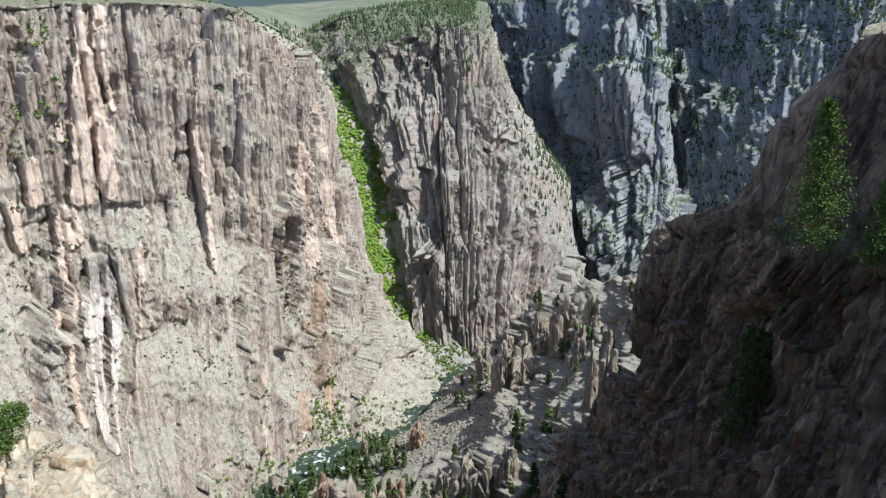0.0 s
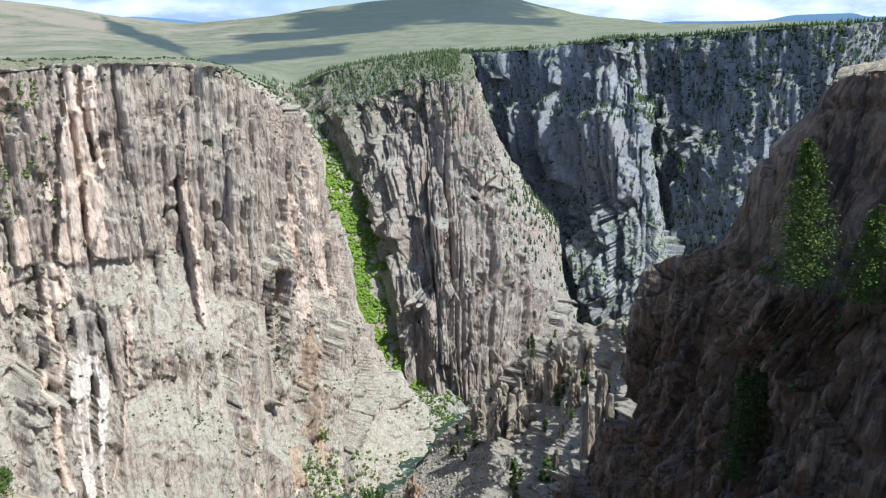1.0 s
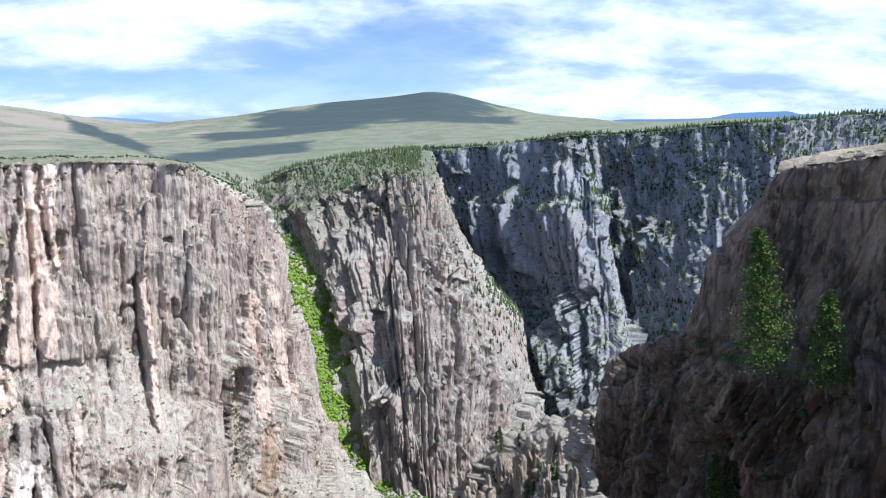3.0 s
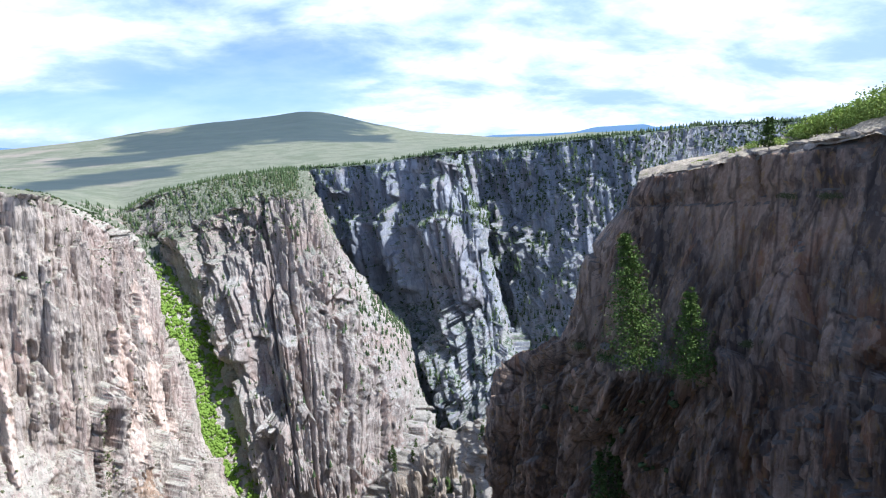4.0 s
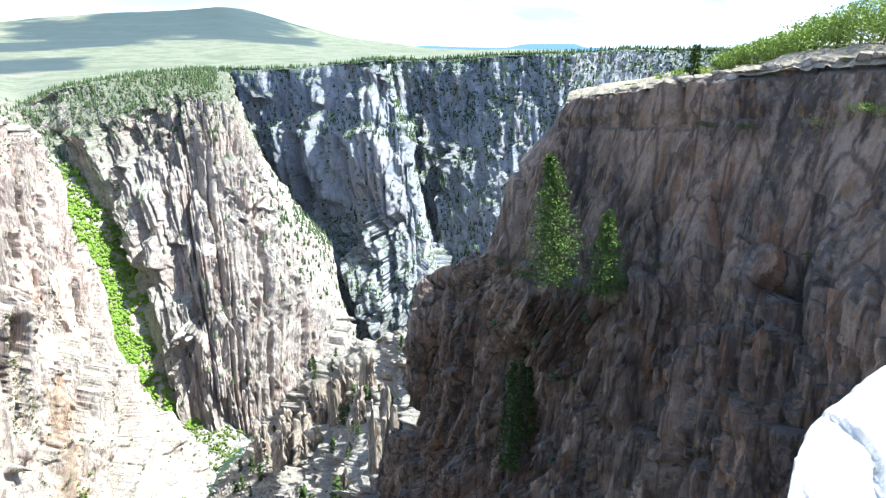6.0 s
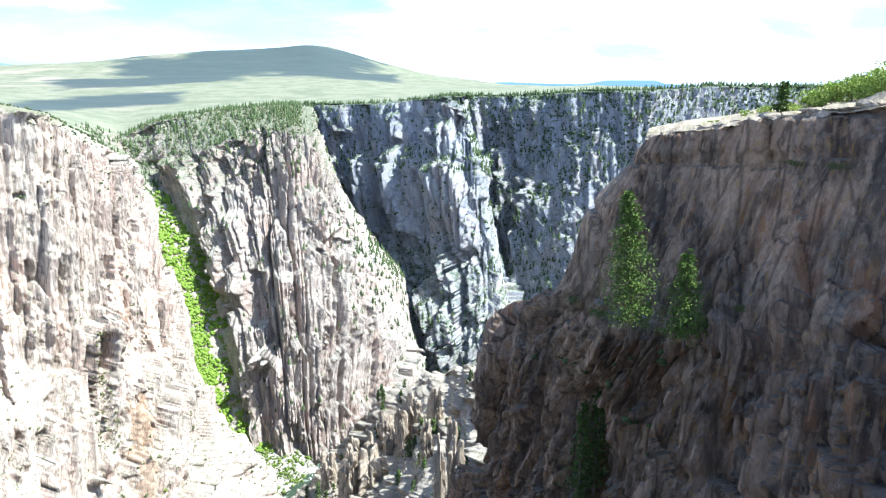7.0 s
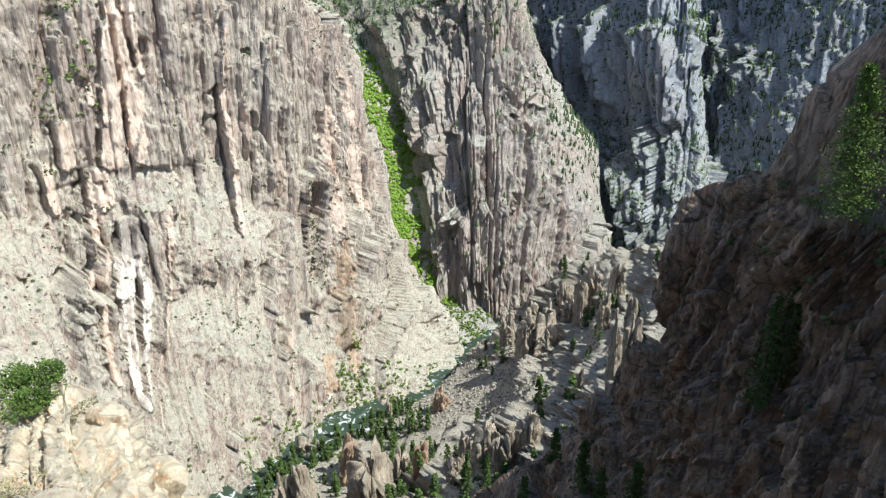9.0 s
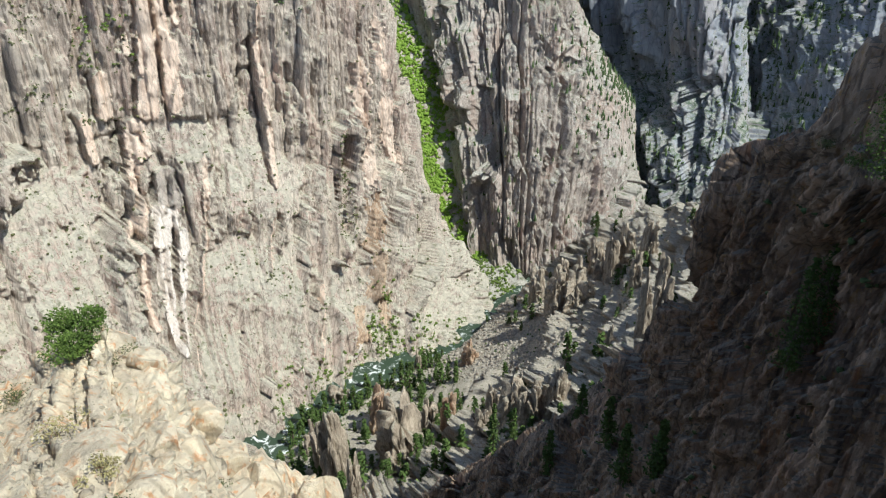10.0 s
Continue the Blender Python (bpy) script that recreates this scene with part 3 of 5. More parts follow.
PALE = [(-12.1, -12.9, -12.3, -22.5, 0.65), (-10.3, -16.0, -9.2, -21.8, 0.55), (-12.0, -23.5, -12.4, -32.5, 0.55), (-14.0, -33.0, -13.8, -36.5, 0.65), (-10.6, -9.5, -10.2, -15.0, 0.3)]
left.paint(PALE[:2] + PALE[4:], 1, 2.0, 0.5)
left.paint(PALE[2:4] + [(-11.2, -31.5, -11.0, -35.5, 0.5)], 3, 3.0, 0.5)
TALUS = [(-21.5, -22.0, 4.6, 2.6, -28), (-27.0, -17.8, 2.2, 1.6, 0), (-24.0, -29.0, 5.0, 3.0, -10), (-15.0, -31.0, 2.6, 2.0, 0), (-38.0, -24.0, 4.0, 6.0, 0), (-5.0, -33.0, 2.6, 2.2, -30)]
left_cliff = left.spare(TALUS) * np.clip(1.3 + (left.el + 18) / 22, 0.45, 1.0)
left.push(left.ribs(NORTH_RIBS, 1.5) + left.columns(11, (40, 19, 9.5, 5), (0.28, 0.25, 0.15, 0.08), 7.0, (0.2, 0.32, 0.4, 0.4), -0.04, 0.9, 0.4) * left.plainer() * (0.22 + 0.78 * left_cliff) + left.rough(3, 60, 6.0) + left.blocks(5, 7.0, 18.0, 0.9) * (0.4 + 0.6 * left_cliff) + left.rough(4, 7, 0.4, 3))
north_wall = structure("canyon_wall_north", left, PINK, "sunlit grey-pink fluted gneiss canyon wall with scrubby talus slopes", "canyon wall")
veins(left, north_wall, {1: ("pegmatite_dyke", DYKE, "pale pink pegmatite dyke standing proud"), 2: ("pegmatite_dyke", WHITE_DYKE, "whitish pegmatite dyke"), 3: ("ochre_rib", OCHRE, "ochre-stained rock rib")})

CENTRE_A = [(-11.2, -4.5, 1330), (-8.3, -3.2, 1320), (-3.6, -2.3, 1310), (0.7, -1.9, 1300), (2.2, -2.0, 1290), (2.4, -2.0, 1420)]
CENTRE_B = [(-8.8, -8.5, 1230), (-7.3, -6.8, 1215), (-3.6, -5.3, 1190), (0.5, -4.0, 1190), (3.2, -4.3, 1200), (3.6, -4.3, 1350)]
CENTRE_C = [(-6.3, -13.8, 1110), (-4.7, -14, 1075), (-2, -13, 1055), (2, -12.5, 1060), (6.8, -12, 1110), (7.4, -11.6, 1250)]
CENTRE_D = [(-4.1, -22.5, 985), (-2.6, -22.3, 955), (0, -21.8, 945), (4, -21, 965), (9.8, -16.8, 1070), (10.6, -16, 1200)]
CENTRE_E = [(-2.6, -29.6, 890), (-1.6, -30.6, 880), (0.9, -31.2, 860), (4, -30.8, 865), (9.5, -27, 930), (13, -25, 1040)]
CENTRE = [CENTRE_A, CENTRE_B, CENTRE_C, CENTRE_D, CENTRE_E]
centre = Sheet(capped(CENTRE), 460, 420)
centre.upward = 0.0
centre.upright(0.85)
SCREE = [(8.9, -16.8, 1.5, 4.4, 14), (5.6, -12.3, 1.4, 0.7, -20), (-6.5, -4.6, 6.0, 1.2, 12)]
centre.push(centre.ribs([q if q[5] > 0 else q[:5] + (0.55 * q[5],) for q in CENTRE_RIBS], 1.2) + centre.columns(23, (52, 26, 13, 6.5), (0.30, 0.26, 0.16, 0.1), 3.4, (0.28, 0.36, 0.4, 0.34), 0.03, 1.3, 0.45) * (0.15 + 0.85 * centre.spare(SCREE)) + centre.blocks(45, 8.0, 22.0, 1.3) + centre.rough(5, 60, 5.0) + centre.rough(6, 8, 0.5, 3))
buttress = structure("canyon_wall_buttress", centre, GREY, "grey columnar gneiss buttress with conifers on its brow", "canyon wall")

BACK_A = [(0.5, -1.8, 1792), (4.5, -1.85, 1663), (7.7, -1.8, 1561), (11, -1.5, 1473), (13, -1.3, 1404), (15.6, -1.1, 1370), (16.1, -1.1, 1450)]
BACK_B = [(1.5, -6, 1658), (5, -6.2, 1566), (7.6, -6.3, 1498), (11, -6.2, 1411), (13.5, -6.2, 1343), (16.8, -6, 1315), (17.2, -6, 1410)]
BACK_C = [(3.5, -11.5, 1568), (6, -12.3, 1480), (8.3, -13, 1414), (11, -13.6, 1329), (14, -13.2, 1273), (18.3, -13.3, 1240), (19, -13, 1350)]
BACK_D = [(6, -16, 1411), (8, -16.5, 1339), (10, -17.5, 1255), (12.5, -18.5, 1184), (15, -19, 1141), (20.2, -19.3, 1130), (21, -19, 1420)]
BACK_E = [(8, -25, 1142), (10, -25, 1091), (12, -25.5, 1055), (14.5, -25.5, 1030), (17, -25.5, 1010), (21.5, -26, 1000), (24, -25, 1280)]
BACK = [BACK_A, BACK_B, BACK_C, BACK_D, BACK_E]
back = Sheet(capped(BACK), 400, 320)
back.upward = 0.0
back.upright(0.9)
ragged_el = back.el + 0.5 * value(back.az * 1.4, back.el * 0, back.az * 0, 301) + 0.25 * value(back.az * 5, back.el, back.az * 0, 302)
tier = np.where(ragged_el > -6.3, -9.0, 9.0 * np.clip((ragged_el + 15) / 8, 0, 1))
back.push(tier + back.ribs([q if q[5] > 0 else q[:5] + (0.5 * q[5],) for q in BACK_RIBS], 1.5) + back.columns(37, (66, 32, 16, 8), (0.30, 0.27, 0.16, 0.1), 3.3, (0.3, 0.5, 0.55, 0.4), 0.04, 1.3, 0.35) + back.rough(7, 60, 4.0) + back.blocks(46, 10.0, 30.0, 1.6) + back.rough(8, 9, 0.5, 3))
shade_wall = structure("canyon_wall_shaded", back, SHADE_BLUE, "shaded dark grey fluted gneiss wall with a pink prow", "canyon wall")

RIGHT_A = [(14, -1.15, 1760), (20.5, -1.0, 1660), (25.4, -0.62, 1540), (30, -0.45, 1500), (35, -0.05, 1570), (40.3, -0.02, 1690), (43, -0.02, 1800), (52, 0.0, 1800)]
RIGHT_B = [(15, -8, 1620), (21, -8, 1520), (25, -8, 1420), (30, -8, 1380), (35, -7, 1450), (41, -6, 1560), (45, -6, 1640), (54, -6, 1640)]
RIGHT_C = [(18, -22, 1290), (22, -22, 1230), (26, -22, 1170), (30, -22, 1150), (35, -22, 1150), (41, -22, 1150), (46, -22, 1150), (56, -22, 1150)]
RIGHT = [RIGHT_A, RIGHT_B, RIGHT_C]
right = Sheet(capped(RIGHT), 400, 250)
right.upward = 0.0
right.upright(0.9)
ragged_el = right.el + 0.8 * value(right.az * 0.9, right.el * 0, right.az * 0, 303) + 0.3 * value(right.az * 4, right.el, right.az * 0, 304)
tier = np.where(ragged_el > -8.0, -10.0, 10.0 * np.clip((ragged_el + 17) / 8, 0, 1))
right.push(tier + right.ribs([q if q[5] > 0 else q[:5] + (0.5 * q[5],) for q in EAST_RIBS], 0.7) + right.columns(41, (70, 32, 16, 9), (0.22, 0.24, 0.16, 0.1), 2.8, (0.1, 0.28, 0.5, 0.45), 0.05, 1.3, 0.35) + right.rough(9, 60, 3.0) + right.blocks(47, 11.0, 30.0, 1.8) + right.rough(10, 10, 0.6, 3))
east_wall = structure("canyon_wall_east", right, SHADE_BLUE, "shaded grey gneiss canyon wall dotted with conifers", "canyon wall")

GULLY_A = [(-14, -3.2, 1280), (-12, -3.8, 1330), (-10.2, -4.3, 1400), (-8.0, -3.4, 1420)]
GULLY_B = [(-12.3, -6.2, 1150), (-10.6, -7.4, 1190), (-9.6, -7.8, 1210), (-7.5, -7, 1250)]
GULLY_C = [(-9.3, -11.2, 1060), (-8.3, -13.0, 1090), (-7.4, -13.6, 1110), (-4.5, -12.6, 1150)]
GULLY_D = [(-8.0, -18.0, 980), (-6.6, -20.2, 1000), (-5.8, -20.6, 1010), (-2.5, -20, 1030)]
GULLY_E = [(-6.3, -25.6, 900), (-4.8, -27.6, 920), (-4.0, -27.8, 920), (-0.5, -27.4, 930)]
GULLY_F = [(-3.0, -33.2, 790), (-1.0, -33.0, 800), (0.8, -32.6, 815), (3.5, -31.8, 840)]
GULLY = [GULLY_A, GULLY_B, GULLY_C, GULLY_D, GULLY_E, GULLY_F]
gully = Sheet(GULLY, 90, 420)
gully.push(gully.rough(12, 18, 2.5))
structure("gully_floor", gully, GREY, "steep side gully floor with green undergrowth", "gully")

SLOPE_A = [(-36, -49, 452), (-24.3, -43.4, 550), (-15.4, -40.2, 615), (-9, -38.6, 650), (-4, -37.2, 685), (2, -33.6, 780), (8, -30, 860), (14, -28, 900), (22, -26, 950)]
SLOPE_B = [(-36, -49.6, 440), (-24, -43.9, 540), (-15.4, -40.9, 598), (-9, -39.2, 630), (-3.4, -36.8, 680), (2.5, -32, 750), (8.6, -26.8, 830), (14.5, -23.8, 840), (21, -22.5, 700)]
SLOPE_C = [(-36, -50.5, 420), (-23, -45, 510), (-14, -43, 545), (-8, -41, 580), (0, -37.3, 625), (6, -34, 640), (10.5, -33, 580), (15.5, -30, 540), (21, -28, 440)]
SLOPE_D = [(-36, -53, 350), (-23, -47.5, 430), (-16, -46.5, 450), (-10, -46, 460), (-4, -43.5, 490), (3, -40.5, 470), (8, -38.2, 420), (13.5, -36.4, 350), (20, -34, 270)]
SLOPE_E = [(-36, -60, 220), (-24, -56, 220), (-16, -55, 210), (-9, -54, 200), (-1, -52, 190), (5, -50, 170), (11, -48, 150), (16, -47, 130), (22, -45, 110)]
SLOPE = [SLOPE_A, SLOPE_B, SLOPE_C, SLOPE_D, SLOPE_E]
slope = Sheet(SLOPE, 360, 320)
slope.upward = 0.15
slope.steep = np.clip(slope.steep * 1.6, 0.25, 1)
fan = np.hypot((slope.az - 0.0 - 0.9 * (slope.el + 36.5)) / 5.2, (slope.el + 36.5) / 2.9) + 0.3 * value(slope.az * 0.7, slope.el * 0.9, slope.az * 0, 66) < 1.0
slope.push(slope.columns(53, (34, 17, 8, 4), (0.34, 0.28, 0.18, 0.12), 1.8, (0.3, 0.4, 0.45, 0.4)) * np.where(fan, 0.08, 1.0) + (slope.rough(13, 40, 4.5) + slope.rough(14, 5, 0.8, 3)) * np.where(fan, 0.4, 1.0))
near_slope = structure("canyon_slope_south", slope, CRAG, "broken tan gneiss slope with talus and crags above the river", "canyon slope")

NEARS_A = [(32, -4.2, 94.5), (30.8, -4.1, 67.5), (36, -3, 62.5), (40.7, -2, 59.5), (46, -1.15, 56.5), (52, -0.3, 52.5), (64, 0.5, 46.5), (90, 1, 40.5)]
NEARS_B = [(27, -10, 97), (26.3, -10.5, 68), (32.5, -11, 62), (38, -11, 58), (43.5, -11, 54), (51, -11, 49), (64, -11, 43), (90, -11, 36)]
NEARS_C = [(23, -17.5, 100), (22.8, -17.8, 71), (30, -18.3, 60), (35.5, -18.5, 55.5), (41.5, -18.5, 51), (50, -18, 45), (64, -18, 39), (90, -18, 31)]
NEARS_D = [(18.5, -24, 112), (18.7, -24.5, 82), (26, -25, 64), (33.5, -26, 56), (41, -26, 50), (50, -26, 44), (64, -26, 37), (90, -26, 28)]
NEARS_E = [(17, -31, 125), (17.4, -30.8, 92), (24, -32, 69), (32, -33, 57), (40.5, -33, 49), (50, -33, 42), (64, -33, 34), (90, -33, 25)]
NEARS_F = [(11.8, -39.5, 140), (12, -39.6, 112), (18, -42, 82), (28, -44, 61), (38, -45, 48), (50, -46, 38), (64, -46, 30), (90, -46, 20)]
NEARS_G = [(-8, -49, 170), (-7, -48.6, 148), (5, -53, 98), (20, -56, 68), (36, -58, 48), (50, -60, 36), (64, -60, 26), (90, -60, 16)]
NEARS_C = [(25, -16.6, 100), (24.4, -16.6, 69), (30.3, -17.3, 60.5), (35.6, -17.5, 56), (41.5, -17.5, 51.5), (50, -17.5, 45.5), (64, -17.5, 39.5), (90, -17.5, 31)]
NEARS_L = [(20.5, -19.4, 108), (20.3, -19.5, 78), (28.8, -19.9, 58), (35.2, -20.2, 54.5), (41.5, -20, 50.5), (50, -20, 44.8), (64, -20, 38.5), (90, -20, 30.5)]
NEARS = [NEARS_A, NEARS_B, NEARS_C, NEARS_L, NEARS_D, NEARS_E, NEARS_F, NEARS_G]
near = Sheet(NEARS, 410, 350)
near.steep = near.steep * 0 + 1
NEAR_RIBS_A = [
    (30.9, -23.9, 34.8, -31.5, 0.52, -2.2), (37.6, -18.9, 37.9, -23.3, 0.19, -0.6), (28.9, -5.9, 41.4, -5.8, 0.14, -0.35), (29.5, -5.0, 37.2, -3.8, 0.95, 0.45),
    (37.2, -3.8, 47.0, -2.9, 1.43, 0.6), (47.0, -2.9, 56, -2.0, 1.6, 0.6), (46.5, -18.2, 44.0, -22.5, 0.38, 0.3), (26.0, -24.8, 29.2, -32.3, 1.43, -2.5),
    (39.6, -2.0, 39.8, -5.6, 0.24, -0.8), (44.2, -2.3, 44.2, -4.9, 0.71, -0.7), (26.9, -9.4, 27.1, -15.0, 0.33, -1.0), (30.3, -6.1, 30.5, -11.1, 0.19, -0.4),
]
NEAR_RIBS_B = [
    (39.1, -6.0, 37.1, -14.1, 0.24, -0.4), (34.8, -21.6, 37.2, -29.8, 2.14, 0.9), (40.8, -23.2, 42.6, -30.2, 1.43, 0.7), (45.6, -20.1, 47.4, -28.9, 1.67, 0.6),
    (39.5, -26.8, 41.5, -28.9, 0.24, -0.6), (17.3, -28.3, 18.2, -38.6, 0.81, -5), (20.8, -32.2, 18.4, -39.5, 0.43, -2.5), (12.3, -33.2, 14.8, -41.0, 1.43, 2.0),
    (22.5, -33.2, 24.7, -42.3, 1.43, 2), (26.5, -30.4, 30.5, -39.7, 1.19, -3), (8.0, -42.9, 8.7, -47.6, 1.43, -4),
]
face = np.clip((-near.el - 15) / 6, 0, 1)
near.push(near.ribs(NEAR_RIBS_A + NEAR_RIBS_B) + near.columns(61, (9.0, 4.2, 1.9), (0.25, 0.25, 0.2), 2.6, (0.12, 0.2, 0.25), 0.03, 0.5, 0.3) * (0.55 + 0.6 * face) + ((near.blocks(64, 5.0, 7.5, 1.1) + near.blocks(62, 2.4, 3.4, 0.5)) * (0.15 + 0.85 * face) + near.blocks(63, 1.0, 1.6, 0.22)) * np.clip(1.5 - 2 * np.abs(near.n[..., 2]), 0.05, 1) + near.rough(15, 12, 0.5, 2) + near.rough(16, 0.9, 0.07, 3))
near_cliff = structure("near_cliff", near, NEAR, "shaded brown weathered gneiss cliff with rusty streaks and lichen", "cliff")

TOP_A = [(31, -3.75, 92), (36, -2.6, 90), (41, -1.6, 88), (46.3, -0.6, 84), (52, 0.6, 78), (64, 2.4, 70), (90, 4, 60)]
TOP_B = [(31, -3.6, 74), (36, -2.35, 70), (41, -1.35, 66), (46.3, -0.4, 62), (52, 0.7, 57), (64, 1.8, 51), (90, 2.5, 44)]
TOP_C = [(30.9, -3.7, 68.5), (36, -2.7, 63.5), (40.7, -1.7, 60.5), (46, -0.9, 57.5), (52, 0, 53.5), (64, 0.8, 47.5), (90, 1.2, 41.5)]
TOP_D = [(30.6, -4.5, 67), (36, -3.3, 61.7), (40.7, -2.4, 58.7), (46, -1.5, 55.7), (52, -0.7, 51.7), (64, 0.2, 45.5), (90, 0.7, 39.5)]
TOP = [TOP_A, TOP_B, TOP_C, TOP_D]
top = Sheet(TOP, 300, 90)
top.push(top.blocks(24, 1.8, 0.5, 0.2) + top.rough(17, 5, 0.5) + top.rough(18, 0.8, 0.08, 3))
structure("cliff_top", top, RIM, "sunlit pale bare rock rim with thin grass", "cliff top")

FORE_A = [(-80, -24, 24), (-58, -28, 23), (-45, -31.6, 22), (-40.6, -30.9, 21.5), (-36.6, -30.6, 21), (-34.5, -32.8, 20.7), (-31.3, -37.2, 20), (-28.8, -41.6, 19.2), (-25, -44.8, 18.5), (-20, -46, 18), (-16, -54, 17)]
FORE_B = [(-80, -33, 16), (-58, -37, 16), (-45, -37.5, 17), (-40.6, -37, 17), (-36.6, -37.5, 17), (-34, -39.5, 17), (-31, -42.5, 16.8), (-28, -46, 16.5), (-25, -48.5, 16), (-20, -50, 15.6), (-15, -58, 14)]
FORE_C = [(-80, -52, 5), (-58, -52, 6), (-45, -52, 7), (-40, -52, 8), (-36, -53, 8.5), (-32, -55, 8.5), (-28, -57, 8.5), (-25, -59, 8.3), (-22, -60, 8), (-18, -62, 7.5), (-12, -66, 7)]
FORE = [FORE_A, FORE_B, FORE_C]
fore = Sheet(FORE, 290, 190)
fore.steep = fore.steep * 0 + 1
fore.push(fore.flute(71, (2.4, 1.2), 0.9, 0.14) + fore.blocks(72, 1.2, 1.1, 0.5) + fore.blocks(73, 0.45, 0.5, 0.16) + fore.rough(19, 2.5, 0.2) + fore.rough(20, 0.35, 0.03, 4))
ledge = structure("overlook_ledge", fore, LEDGE, "sunlit pale granite outcrop with orange stains below the overlook", "rock ledge")

STAND_A = [(48.5, -52, 2.2), (49.6, -40, 3.0), (50.2, -36, 3.4), (51, -33, 3.7), (52.6, -31, 3.9), (54.8, -28.5, 4.1), (56, -28, 4.2), (70, -25, 4.1), (95, -22, 3.8)]
STAND_B = [(47.5, -45, 2.4), (48.8, -33, 3.2), (49.3, -29.3, 3.6), (50.2, -26.8, 3.9), (51.9, -24.6, 4.1), (54.1, -22, 4.3), (55.4, -21.3, 4.4), (70, -17, 4.3), (95, -15, 4)]
STAND_C = [(52, -60, 1.6), (54, -45, 2.3), (55, -39, 2.6), (57, -35, 2.8), (60, -32, 2.9), (64, -30, 3.0), (68, -28, 3.0), (80, -26, 2.9), (100, -24, 2.8)]
STAND_D = [(66, -66, 1.0), (70, -64, 1.05), (74, -62, 1.1), (78, -60, 1.15), (82, -58, 1.2), (88, -56, 1.3), (94, -55, 1.35), (105, -54, 1.4), (125, -54, 1.4)]
STAND = [STAND_A, STAND_B, STAND_C, STAND_D]
stand = Sheet(STAND, 160, 90)
stand.push(stand.blocks(23, 0.3, 0.22, 0.04) * np.clip(1 - 2.6 * np.abs(stand.v - 0.25), 0, 1) + stand.rough(21, 0.9, 0.02) + stand.rough(22, 0.14, 0.006, 3))
structure("overlook_slab", stand, BLEACHED, "sunlit bleached rock slab at the overlook", "rock slab")

# plateau, mountain and mesa
BEARINGS = [-75, -60, -50, -43, -36, -31, -27.6, -23, -18.5, -14.4, -11, -8, -5, -1.4, 1.5, 3.8, 6, 9, 12, 15.6, 16.3, 18, 20, 25, 30, 36, 43, 55, 75]


def profile(points):
    """A row of the plateau: elevation and distance between a few known bearings."""
    known = np.array(points, float)
    return [(b, float(np.interp(b, known[:, 0], known[:, 1])), float(np.interp(b, known[:, 0], known[:, 2]))) for b in BEARINGS]


RIMS = [q for q in LEFT_A if q[0] < -14] + [(-11, -4.6, 1340), (-8, -3.3, 1340), (-3.6, -2.4, 1330), (1.5, -2.0, 1310), (2.6, -2.0, 1600), (4.5, -1.85, 1675)] + BACK_A[2:6] + [(16.2, -1.12, 1740), (18, -1.06, 1705)] + RIGHT_A[1:]
inner = profile([(a, math.degrees(math.atan2(d * math.tan(radians(e)) - 6.5, d + 84)), d + 84) for a, e, d in RIMS])
PLAIN_A = profile([(-75, 0, 4900), (75, -0.3, 4900)])
PLAIN_B = profile([(-75, 3, 4650), (-50, 3.0, 4650), (-34.6, 2.95, 4650), (-31, 2.72, 4650), (-27.6, 2.2, 4650), (-23, 1.45, 4650), (-18.5, 0.8, 4650), (-14.4, 1.1, 4650), (-11, 1.42, 4650), (-6, 2.1, 4650), (-1.4, 2.38, 4650), (3.8, 2.8, 4650), (6, 2.42, 4650), (10.4, 1.25, 4650), (15.6, 0.3, 4650), (20, -0.08, 4650), (32, -0.05, 4650), (75, 0, 4650)])
PLAIN_C = profile([(-75, 1.0, 3600), (-36, 0.9, 3600), (-27.6, 0.6, 3600), (-20, -0.2, 3600), (-14, 0.1, 3600), (-5, 0.6, 3600), (3.8, 0.7, 3600), (11, 0.2, 3600), (20, -0.25, 3600), (32, -0.2, 3600), (75, 0, 3600)])
PLAIN_D = profile([(-75, -0.9, 2100), (-36, -0.9, 2100), (-23, -1.2, 2100), (-13, -2.0, 2100), (-6, -1.9, 2100), (3.5, -1.2, 2100), (11, -1.0, 2100), (20, -0.75, 2200), (32, -0.42, 2100), (46, -0.1, 2200), (75, 0, 2200)])
plain = Sheet([PLAIN_A, PLAIN_B, PLAIN_C, PLAIN_D, inner], 330, 170)
# bands of cloud shadow, with some woodland, painted into the plateau's colour
CLOUD_SHADE_WOODS = [(-17.5, -1.95, -6.5, -1.35, 0.42), (-15, -0.55, -2, 0.35, 0.36), (-11, 0.75, 3, 1.4, 0.7), (-6, 1.8, 9.5, 1.75, 1.2), (1, 0.85, 10.5, 0.35, 0.34), (-24.0, 0.9, -18.5, -1.3, 0.42), (-9, 0.1, -3.5, 0.5, 0.22)]
away = np.clip((np.hypot(plain.p[..., 0], plain.p[..., 1]) - 1500) / 2500, 0, 1)
plain.p[..., 2] += (plain.rough(25, 420, 9.0, 5) * away)
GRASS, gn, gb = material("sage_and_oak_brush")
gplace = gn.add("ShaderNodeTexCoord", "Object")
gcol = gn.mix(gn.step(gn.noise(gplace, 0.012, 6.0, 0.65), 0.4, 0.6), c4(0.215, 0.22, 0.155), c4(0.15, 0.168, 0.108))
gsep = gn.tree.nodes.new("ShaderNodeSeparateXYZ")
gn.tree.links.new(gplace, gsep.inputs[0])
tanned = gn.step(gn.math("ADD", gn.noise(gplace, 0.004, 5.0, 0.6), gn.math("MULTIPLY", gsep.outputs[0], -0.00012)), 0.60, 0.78)
